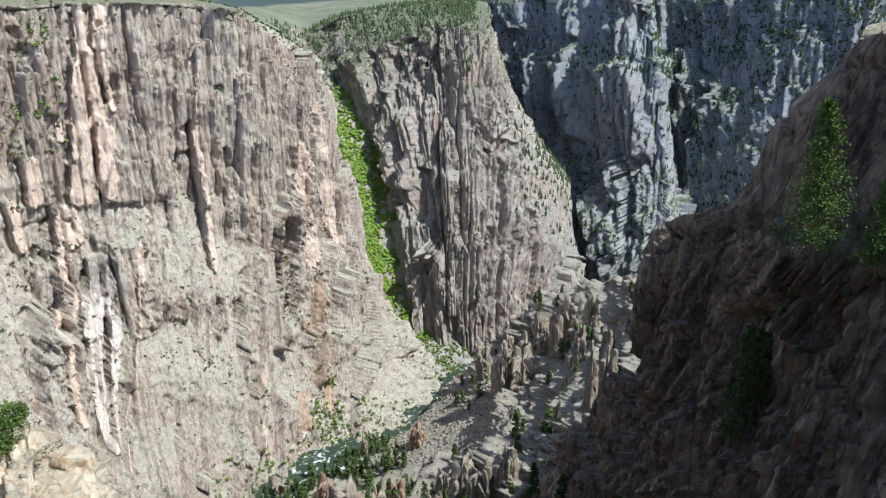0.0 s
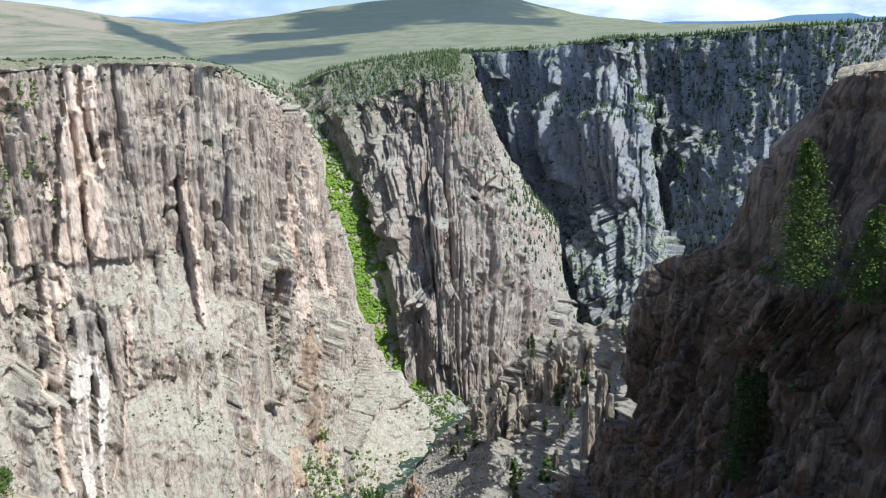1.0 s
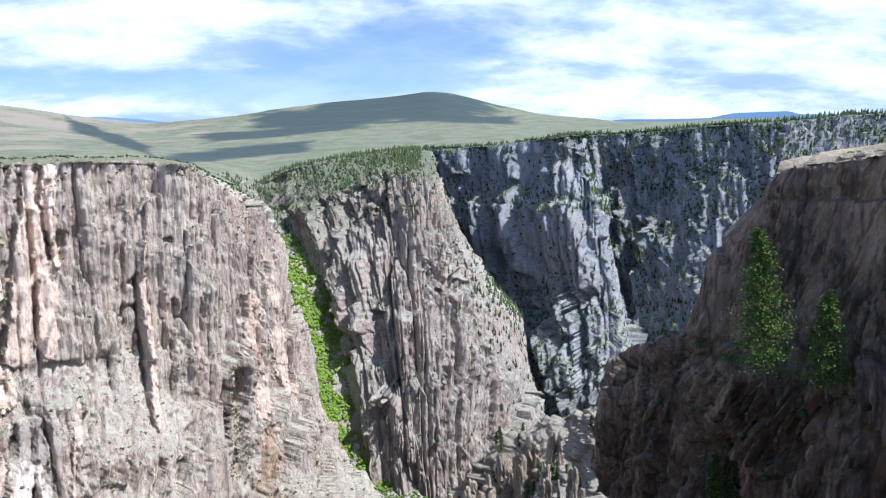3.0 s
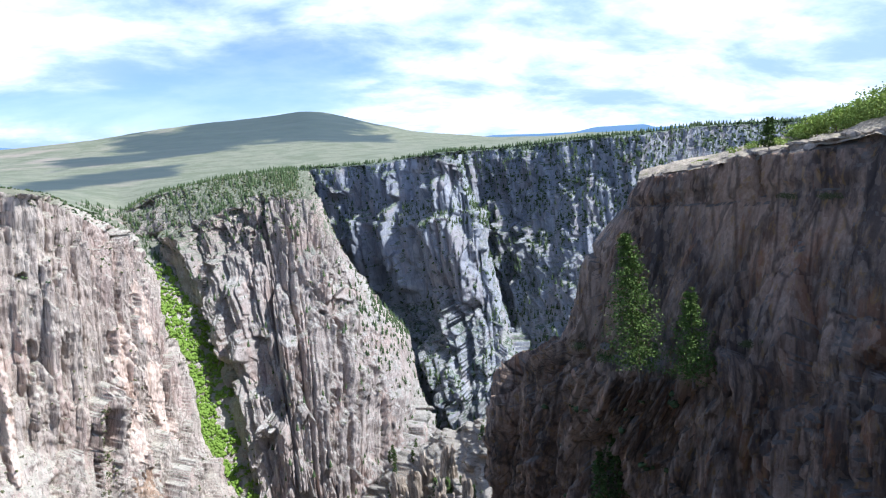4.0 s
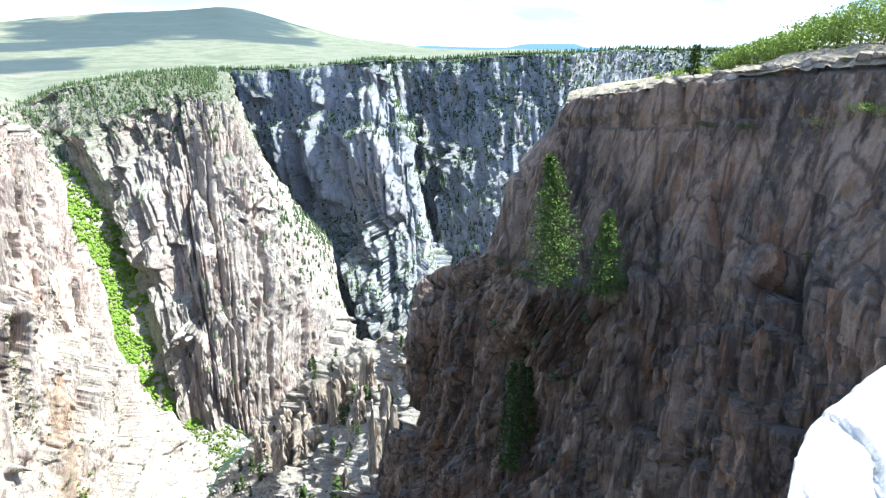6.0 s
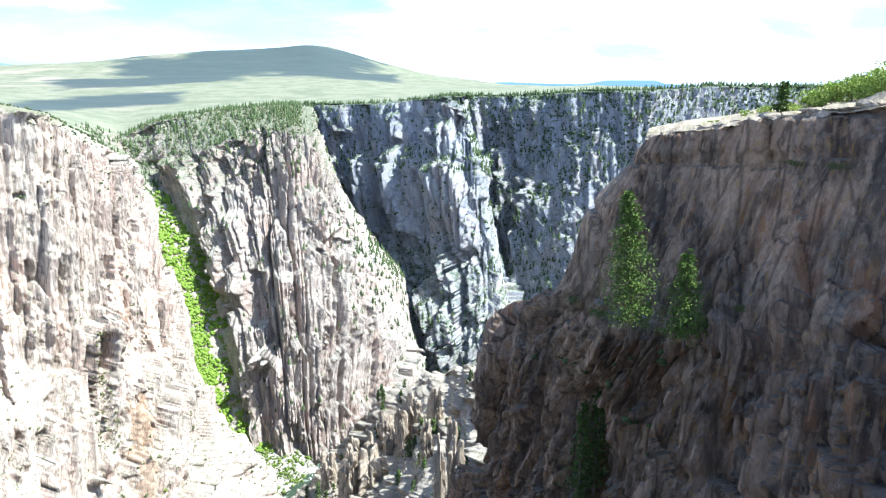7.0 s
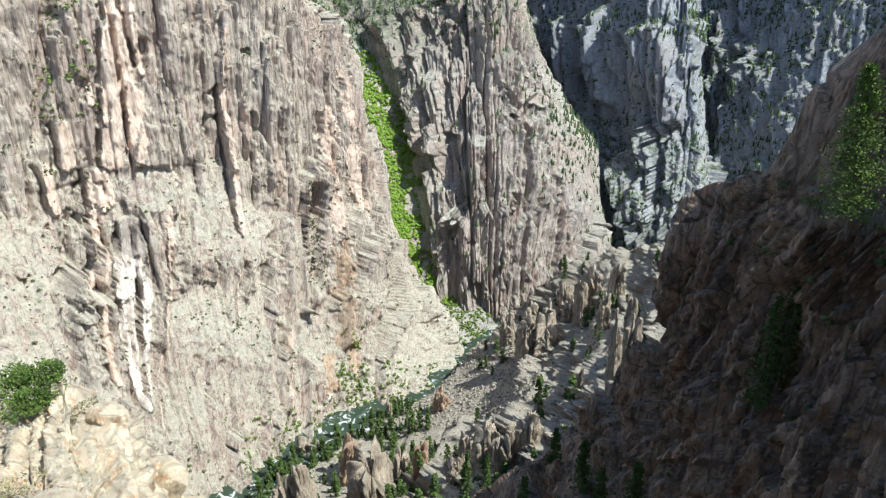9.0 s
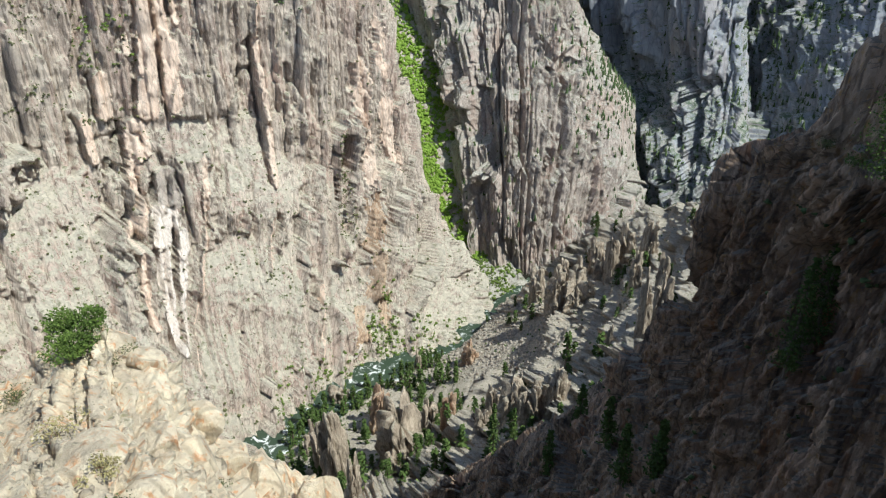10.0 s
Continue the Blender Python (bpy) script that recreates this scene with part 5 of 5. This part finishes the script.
# ---------------------------------------------------------------- the slope above the river: crags, trees, boulders
def pinnacle(name, sheet, az, el_top, el_foot, wide, seed, mat, label):
    """A fluted, blunt-topped rock tower standing on the slope, wide in degrees."""
    r = np.random.default_rng(seed)
    foot, _ = sheet.at(az, el_foot)
    dist = math.hypot(foot[0], foot[1])
    high = max(3.0, dist * (math.tan(radians(el_top)) - math.tan(radians(el_foot))))
    high += 0.3 * min(high, 30.0)
    rad = 0.46 * min(wide, 3.6) * radians(1) * np.linalg.norm(foot)
    around, levels = 84, 44
    g = np.arange(around) * 2 * math.pi / around
    f = np.linspace(0, 1, levels)[:, None]
    peak, ribs = 1.0, 0.0
    for o, count in enumerate((int(r.integers(4, 7) + 2 * wide), int(r.integers(13, 19) + 4 * wide))):
        u = g[None, :] * count / (2 * math.pi) + 0.25 * value(f * 2.5 + seed, f * 0, f * 0, seed + o)
        own = np.mod(np.floor(u), count)
        q = 2 * (u - np.floor(u)) - 1
        rnd = hashed(own, own * 0 + o, own * 0, seed)
        broken = np.floor(f * (3 + 5 * o) + 3 * rnd)
        ribs = ribs + (0.26, 0.2)[o] * (hashed(own, broken, own * 0 + 5, seed) - 0.5) + (0.16, 0.09)[o] * (rnd - 0.5) * q - (0.22, 0.12)[o] * np.clip((np.abs(q) - 0.75) / 0.25, 0, 1)
        if o == 0:
            peak = (0.58 + 0.42 * rnd - 0.10 * q * q)[-1][None, :]
    lev = f * peak
    taper = 1.12 - 0.34 * lev
    square = 1 / np.maximum(np.abs(np.cos(g + seed)), np.abs(np.sin(g + seed))) ** 0.7
    cap = np.where(f > 0.999, 0.0, np.where(f > 0.975, 0.45, np.where(f > 0.955, 0.8, 1.0)))
    lev = np.minimum(f / 0.955, 1.0) * np.where(f > 0.999, 0.92 * peak.mean(), peak) * (1 + 0.04 * value(np.cos(g)[None, :] * 4, np.sin(g)[None, :] * 4, f * 6 + seed, seed))
    chip = 0.2 * fbm(np.cos(g)[None, :] * 3, np.sin(g)[None, :] * 3, f * 8 + seed, seed + 2, 3)
    radius = rad * taper * square * (0.92 + ribs + chip) * cap
    tilt = r.normal(size=2) * 0.05
    x = radius * np.cos(g) * r.uniform(0.85, 1.15) + tilt[0] * high * lev
    y = radius * np.sin(g) * r.uniform(0.85, 1.3) + tilt[1] * high * lev
    z = (lev - 0.26) * high
    verts = np.stack([x, y, z + 0 * x], -1).reshape(-1, 3)
    idx = np.arange(around * levels).reshape(levels, around)
    nxt = np.roll(idx, -1, axis=1)
    quads = np.stack([idx[:-1], nxt[:-1], nxt[1:], idx[1:]], -1).reshape(-1, 4)
    ob = new(name, mesh_from(name, verts, quads, mat))
    ob.location = foot
    return tagged(ob, label, "rock pinnacle", "pinnacles of the south slope")


# bearing, elevation of top and foot, width in degrees
TOWERS_A = [
    (-16.1, -43.2, -48.2, 1.24), (-17.2, -40.2, -46.8, 2.19), (-12.8, -39.4, -43.0, 2.0), (-9.8, -40.3, -46.5, 3.6),
    (-5.0, -39.4, -43.8, 1.43), (-1.3, -41.8, -43.6, 1.24), (-8.1, -37.0, -38.6, 0.57), (-16.6, -38.0, -39.7, 1.52),
    (14.5, -28.2, -34.7, 1.14), (12.7, -32.3, -36.2, 0.43), (11.5, -34.1, -36.9, 0.52), (-19.2, -40.9, -46.1, 1.05),
    (-2.7, -36.2, -38.1, 1.43), (-11.5, -44.7, -46.8, 1.43), (-7.0, -40.8, -43.5, 1.71), (4.6, -38.2, -42.5, 2.1),
    (2.1, -38.8, -42.7, 1.9), (6.3, -37.6, -41.2, 1.9), (-0.1, -39.8, -42.6, 1.43), (-20.5, -42.4, -44.2, 1.14),
]
TOWERS_B = [
    (15.5, -28.7, -33.6, 1.43), (7.9, -29.5, -32.8, 1.9), (6.0, -29.2, -33.0, 1.62), (4.0, -29.8, -32.6, 1.43), (9.8, -28.4, -30.7, 1.14),
    (6.7, -28.9, -31.2, 1.24), (8.0, -28.1, -31.2, 1.33), (9.6, -26.6, -30.1, 1.24), (10.9, -25.9, -30.0, 1.14), (12.1, -24.8, -29.0, 1.43),
    (13.6, -24.2, -28.4, 1.24), (15.3, -23.8, -27.7, 1.62), (16.8, -23.9, -27.1, 1.43), (14.4, -29.3, -32.9, 0.76), (15.4, -26.9, -30.5, 0.86),
    (12.1, -30.9, -34.5, 0.67), (4.8, -30.4, -31.8, 0.95), (13.1, -27.1, -30.8, 1.05), (11.4, -34.1, -35.9, 0.48),
]
TOWER = rock("brown_jointed_gneiss", ((0.37, 0.30, 0.235), (0.49, 0.415, 0.33), (0.24, 0.195, 0.155)), 0.6, (0.38, 0.34, 0.27), (0.10, 0.12, 0.05), size=0.4, green=0.4, stretch=0.2, joints=0.35, chipped=0.5)
RED = rock("rusty_orange_gneiss", ((0.40, 0.25, 0.16), (0.50, 0.37, 0.27), (0.30, 0.21, 0.16)), 0.5, (0.42, 0.35, 0.27), (0.2, 0.19, 0.1), size=0.3, green=0.2, stretch=0.45, joints=0.3, chipped=0.5)
for k, (az, e1, e0, wd) in enumerate(TOWERS_A + TOWERS_B):
    rusty = k in (2, 4, 12)
    pinnacle("rock_pinnacle", slope, az, e1, e0, wd, 100 + k, RED if rusty else TOWER, "rusty orange gneiss tower on the slope above the river" if rusty else "tan fluted gneiss pinnacle rising from the broken slope")

firs = [conifer("conifer", 1.0, 0.16, 300 + k, 13, 6, 3, 0.085, CONIFER, "dark green pointed fir on the rocky slope", "firs of the south slope", thin=0.1) for k in range(3)]
# bearing, elevation of top and foot
STANDING = [
    (7.3, -33.8, -37.4), (10.5, -34.4, -37.5), (2.9, -32.2, -33.5), (1.2, -37.9, -39.4), (8.2, -35.6, -37.4), (-9.1, -38.3, -40.3), (-7.8, -38.5, -40.3),
    (-9.9, -38.6, -40.3), (-13.6, -38.6, -40.0), (-19.0, -38.3, -39.9), (-19.9, -38.9, -40.2), (-5.7, -38.1, -39.9), (-4.8, -38.1, -39.5), (-2.0, -40.8, -42.2),
    (-20.0, -43.4, -45.5), (-6.5, -44.9, -47.0), (-5.2, -44.4, -47.0), (-15.1, -44.8, -47.0), (-17.3, -45.9, -48.0), (-12.5, -45.5, -47.2), (-18.3, -44.1, -46.6),
    (0.0, -41.4, -44.8), (2.2, -41.6, -44.2), (-13.4, -39.1, -40.5), (-20.8, -39.7, -41.7), (13.7, -27.5, -29.3), (11.4, -29.2, -31.0), (-22.1, -40.5, -43.5),
]
for k, (az, e1, e0) in enumerate(STANDING):
    foot = down_at(slope, az, e0, 0.4)
    d = math.hypot(foot.x, foot.y)
    tall = min(30.0, max(4.0, d * (math.tan(radians(e1)) - math.tan(radians(e0)))))
    m = Matrix.Translation(foot) @ Matrix.Rotation(k * 1.7, 4, "Z")
    fir = copy_thing(firs[k % 3], m)
    fir.scale = (tall * 1.15, tall * 1.15, tall)
extra = np.concatenate([picked(slope, 90, az=(-23, 12), el=(-47, -27), flat=(0.35, 1), patchy=0.05, lam=40), picked(slope, 210, az=(-24, -3), el=(-48, -38), patchy=-0.15, lam=25), picked(slope, 30, az=(5, 17), el=(-32, -25))])
for k, place in enumerate(extra):
    tall = 11 + 12 * rng.random()
    fir = copy_thing(firs[k % 3], Matrix.Translation(Vector(place) - Vector((0, 0, 0.4))) @ Matrix.Rotation(k * 2.3, 4, "Z"))
    fir.scale = (tall * 1.2, tall * 1.2, tall)
for fir in firs:
    place = picked(slope, 1, az=(-20, -5), el=(-41, -39))[0]
    fir.matrix_basis = Matrix.Translation(Vector(place) - Vector((0, 0, 0.4))) @ Matrix.Diagonal((9, 9, 8, 1))

BOULDERS = np.array([ICO * rng.uniform(0.65, 1.2, (12, 1)) * rng.uniform(0.6, 1.2, 3) for _ in range(10)])
spots = np.concatenate([picked(slope, 3200, az=(-7, 7), el=(-39.5, -33)), picked(slope, 1800, az=(-36, 22), flat=(0.4, 1))])
strewn("talus", spots, 0.5 + 2.6 * rng.random(len(spots)) ** 3, BOULDERS, ICO_F, STONE, "grey angular talus blocks on the slope", "talus")
spots = np.concatenate([picked(slope, 1500, az=(-36, 22), el=(-50, -22), patchy=-0.1, lam=25), picked(slope, 260, az=(-24, -4), el=(-43, -37))])
strewn("slope_scrub", spots, rng.uniform(0.6, 1.9, len(spots)), CLUMPS, CLUMP_F, CONIFER, "dark green scrub between the crags", "scrub")
spots = np.concatenate([picked(slope, 90, az=(-26, -17), el=(-46.5, -42)), picked(slope, 160, az=(-22, -3), el=(-43, -37.5), patchy=-0.1, lam=30), picked(slope, 90, az=(-20, 2), el=(-49, -43), patchy=0.0, lam=20)])
strewn("riverbank_bushes", spots, rng.uniform(1.0, 2.6, len(spots)), BUSHES, BUSH_F, WILLOW, "yellow-green bushes on the near river bank", "bushes")


# ---------------------------------------------------------------- the near cliff's trees and brush
def stand_off(sheet, az, el, out):
    """A foothold on a cliff, moved out towards the gorge."""
    p, n = sheet.at(az, el)
    flat_way = Vector((-p[0], -p[1], 0)).normalized()
    return Vector(p) + flat_way * out


def rise(place, el):
    return math.hypot(place.x, place.y) * math.tan(radians(el)) - place.z


def plant(tree, place, turn=0.0):
    tree.matrix_basis = Matrix.Translation(place) @ Matrix.Rotation(turn, 4, "Z")
    return tree


foot = stand_off(near, 30.6, -19.3, 1.5)
tall = rise(foot, -8.0)
plant(conifer("conifer", tall, 3.1, 901, 38, 11, 26, 0.18, SUNLIT_CONIFER, "tall fir with boughs in a sunlit yellow-green on the shaded cliff", "firs on the near cliff", bend=(-1.1, 0.3), thin=0.15), foot)
foot = stand_off(near, 34.9, -19.6, 1.7)
tall = rise(foot, -12.4)
plant(conifer("conifer", tall, 2.2, 902, 24, 12, 24, 0.17, SUNLIT_CONIFER, "short bushy fir with a sunlit top on the near cliff", "firs on the near cliff", bend=(-0.3, 0.1), thin=0.3), foot)
foot = stand_off(near, 28.5, -32.0, 1.2)
tall = rise(foot, -22.6)
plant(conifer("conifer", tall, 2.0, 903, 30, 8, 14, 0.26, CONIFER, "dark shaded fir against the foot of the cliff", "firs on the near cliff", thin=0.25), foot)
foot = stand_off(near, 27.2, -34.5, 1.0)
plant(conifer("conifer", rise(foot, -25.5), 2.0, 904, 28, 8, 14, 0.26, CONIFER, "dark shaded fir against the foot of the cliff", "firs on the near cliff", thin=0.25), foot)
for k, (az, lo, hi) in enumerate([(0.2, -45.5, -41.4), (2.4, -45.0, -41.6), (9.5, -42.5, -39.0), (12.5, -43.5, -39.6), (14.5, -46, -41.5), (6.5, -46.5, -43.0), (18, -45, -40.5)]):
    foot = stand_off(near, az, lo, 0.5)
    plant(conifer("conifer", max(5.0, rise(foot, hi)), 2.1, 910 + k, 22, 8, 8, 0.5, CONIFER, "dark fir in the shade of the near cliff", "firs on the near cliff", thin=0.2), foot, k)

RIM_BRUSH = [(42.0, 1.9, 1.2), (43.3, 2.2, 1.3), (44.5, 2.0, 1.5), (45.6, 2.6, 1.7), (46.8, 2.4, 1.9), (48.2, 3.0, 2.2), (49.4, 2.8, 2.4), (50.8, 3.2, 2.6), (52.3, 3.0, 2.7), (54, 3.4, 3.0), (56.5, 3.4, 3.0), (59, 3.2, 3.0), (63, 3.4, 3.0), (68, 3.4, 3.0)]
for k, (az, wide, high) in enumerate(RIM_BRUSH):
    high *= 1.6 if az > 43 else 1.25
    for row in (0, 1):
        place = Vector(polar(az + 0.5 * row, float(np.interp(az, [41, 46.3, 52, 64], [-1.5, -0.6, 0.35, 1.2])), float(np.interp(az, [41, 52, 64], [64, 56.5, 49])) + 4 * row))
        plant(shrub("oak_shrub", wide, high, 950 + 2 * k + row, 1500, 0.17, OAK, "yellow-green oak brush on the sunlit cliff rim", "brush on the cliff rim"), place - Vector((0, 0, 0.2)), k)
for k, (az, wide, high) in enumerate([(37.8, 1.0, 0.8), (39.1, 1.0, 0.9), (34.0, 0.7, 0.35), (35.2, 0.8, 0.4), (36.2, 0.6, 0.3), (40.9, 1.0, 0.7)]):
    place = Vector(polar(az, float(np.interp(az, [31, 36, 41], [-3.85, -2.65, -1.6])), float(np.interp(az, [31, 36, 41], [67.5, 64, 61]))))
    plant(shrub("low_shrub", wide, high, 990 + k, 500, 0.13, OAK, "low green shrub in cracks of the bare rim rock", "brush on the cliff rim"), place - Vector((0, 0, 0.1)), k)
foot = Vector(polar(40.1, -1.95, 61.5))
plant(conifer("juniper", 2.7, 0.95, 971, 12, 8, 8, 0.26, CONIFER, "small dark juniper standing on the cliff rim", "brush on the cliff rim", thin=0.05), foot)
for k, (az, el, wide, high, mat, label) in enumerate([(49.4, -5.2, 1.5, 1.0, DRY, "pale dry bush on a crack of the cliff"), (52.5, -4.6, 2.0, 1.4, OAK, "green brush on a cliff shelf"), (41.5, -5.7, 1.6, 0.5, OLIVE, "olive tuft along a crack in the cliff"), (44.4, -5.6, 1.4, 0.5, OLIVE, "olive tuft along a crack in the cliff"), (42.8, -20.2, 0.6, 0.5, OAK, "small yellow-green tuft on the cliff face"), (44.6, -18.4, 1.1, 0.8, OLIVE, "grey-green bush on the cliff face"), (37.0, -18.6, 1.6, 0.9, CONIFER, "dark bush beside the short fir"), (39.0, -17.0, 1.0, 0.7, OLIVE, "olive bush on the cliff face"), (50.6, -15.0, 1.2, 0.8, CONIFER, "dark green bush on the cliff face"), (28.0, -18.5, 1.3, 0.9, CONIFER, "dark bush on the ledge"), (25.5, -17.6, 1.0, 0.6, OLIVE, "olive scrub on the ledge of the cliff")]):
    place = stand_off(near, az, el, 0.35)
    plant(shrub("cliff_shrub", wide, high, 1010 + k, 420, 0.12, mat, label, "brush on the cliff face"), place, k)


# ---------------------------------------------------------------- boulders and bushes
def boulder(name, place, size, seed, mat, label, group, squash=0.8):
    """An angular block: an icosphere cut by flat faces and roughened."""
    bm = bmesh.new()
    bmesh.ops.create_icosphere(bm, subdivisions=4, radius=1.0)
    r = np.random.default_rng(seed)
    cuts = [(Vector(r.normal(size=3)).normalized(), r.uniform(0.55, 0.85)) for _ in range(11)]
    for v in bm.verts:
        d = v.co.copy()
        for way, far in cuts:
            over = d.dot(way) - far
            if over > 0:
                d -= way * over
        d += d.normalized() * 0.03 * noise.noise(d * 3.1 + Vector((seed, 0, 0)))
        d += d.normalized() * 0.02 * noise.noise(d * 9.0)
        v.co = Vector((d.x * size[0], d.y * size[1], d.z * size[2]))
    data = bpy.data.meshes.new(name)
    bm.to_mesh(data)
    bm.free()
    data.materials.append(mat)
    ob = new(name, data)
    ob.location = place
    ob.rotation_euler = (0, 0, seed * 1.3)
    return tagged(ob, label, "boulder", group)


BLOCKS = [
    (-36.0, -31.9, (0.9, 0.8, 0.9), "pale rounded granite boulder beside the bush"), (-34.0, -34.2, (0.7, 0.6, 0.7), "pale granite block on the ledge"),
    (-20.6, -47.6, (1.0, 0.9, 1.5), "pale granite horn at the ledge's end"), (-26.6, -45.6, (0.9, 0.8, 1.1), "pale granite horn on the ledge"),
    (-43.6, -37.0, (0.9, 0.6, 0.25), "flat grey slab lying on the ledge"), (-41.0, -40.0, (1.3, 0.9, 0.5), "smooth tilted granite slab"),
    (-30.6, -39.6, (0.8, 0.7, 0.8), "pale granite block on the ledge"), (-32.5, -42.5, (1.0, 0.7, 0.8), "pale granite block on the ledge"),
    (-37.5, -36.5, (0.7, 0.6, 0.45), "orange-stained granite block on the ledge"), (-35.0, -40.0, (0.9, 0.8, 0.7), "orange-stained granite block on the ledge"),
    (-38.5, -43.5, (1.1, 0.9, 0.6), "pale granite block on the ledge"), (-28.8, -43.8, (0.8, 0.7, 0.9), "pale granite block on the ledge"),
]
for k, (az, el, size, label) in enumerate(BLOCKS):
    p, n = fore.at(az, el)
    boulder("boulder", Vector(p) - Vector((0, 0, size[2] * 0.25)), size, 40 + k, LEDGE, label, "boulders of the ledge")
pebbles = picked(fore, 700, az=(-60, -37), el=(-50, -31))
FLAT_STONES = BOULDERS * np.array([1.3, 0.9, 0.45])
strewn("rubble", pebbles, 0.03 + 0.14 * rng.random(len(pebbles)) ** 2, FLAT_STONES, ICO_F, RIM, "grey rubble strewn over the ledge", "rubble")
p, n = fore.at(-39.4, -31.7)
plant(shrub("juniper_bush", 1.9, 1.35, 1100, 5200, 0.085, SUNLIT_CONIFER, "green juniper bush on the pale ledge", "brush on the ledge"), Vector(p) + Vector((0, 0, -0.1)))
for k, (az, el, wide, high, mat, label) in enumerate([(-44.4, -44.0, 1.1, 0.4, OLIVE, "grey-green tuft on the ledge"), (-41.0, -44.8, 0.9, 0.35, OLIVE, "grey-green tuft on the ledge"), (-36.8, -33.5, 0.9, 0.35, OLIVE, "low grey brush below the boulder"), (-42.5, -37.2, 0.8, 0.3, DRY, "dry yellow grass tuft on the ledge"), (-34.2, -44.4, 0.5, 0.25, DRY, "dry yellow grass tuft on the ledge"), (-40.5, -41.0, 0.6, 0.25, DRY, "dry yellow grass tuft on the ledge"), (-44.5, -33.8, 0.8, 0.35, OLIVE, "grey-green tuft on the ledge"), (-31.0, -45.0, 0.5, 0.25, OLIVE, "green tuft in a crack of the ledge")]):
    p, n = fore.at(az, el)
    plant(shrub("ledge_tuft", wide, high, 1110 + k, 420, 0.06, mat, label, "brush on the ledge"), Vector(p), k)
for k in range(22):
    az = 31.2 + k * 1.05 + rng.uniform(-0.3, 0.3)
    place = Vector(polar(az, float(np.interp(az, [31, 36, 41, 46.3, 52, 64], [-3.95, -2.85, -1.85, -1.0, -0.1, 0.7])), float(np.interp(az, [31, 36, 40.7, 46, 52, 64], [67.5, 62.6, 59.5, 56.6, 52.6, 46.5]))))
    boulder("rim_block", place, tuple(rng.uniform(0.4, 1.1, 3) * (1.3, 1.0, 0.45)), 300 + k, RIM, "sunlit tan slab on the edge of the cliff top", "slabs of the cliff rim")
# dark scrub of the cliff foot, thickened to deepen the shade there
spots = np.concatenate([picked(near, 200, az=(-12, 24), el=(-50, -38)), picked(near, 50, az=(22, 34), el=(-40, -21), flat=(0.4, 1))])
strewn("shaded_scrub", spots, rng.uniform(0.2, 0.6, len(spots)), CLUMPS, CLUMP_F, FAR_CONIFER, "dark green scrub in the shade of the near cliff", "scrub")
loose = picked(near, 60, az=(18, 30), el=(-21.5, -16.5), flat=(0.3, 1))
for k, place in enumerate(loose[:26]):
    boulder("boulder", Vector(place), tuple(rng.uniform(0.35, 1.0, 3)), 200 + k, NEAR, "grey angular block on the cliff's ledge", "blocks on the cliff ledge")
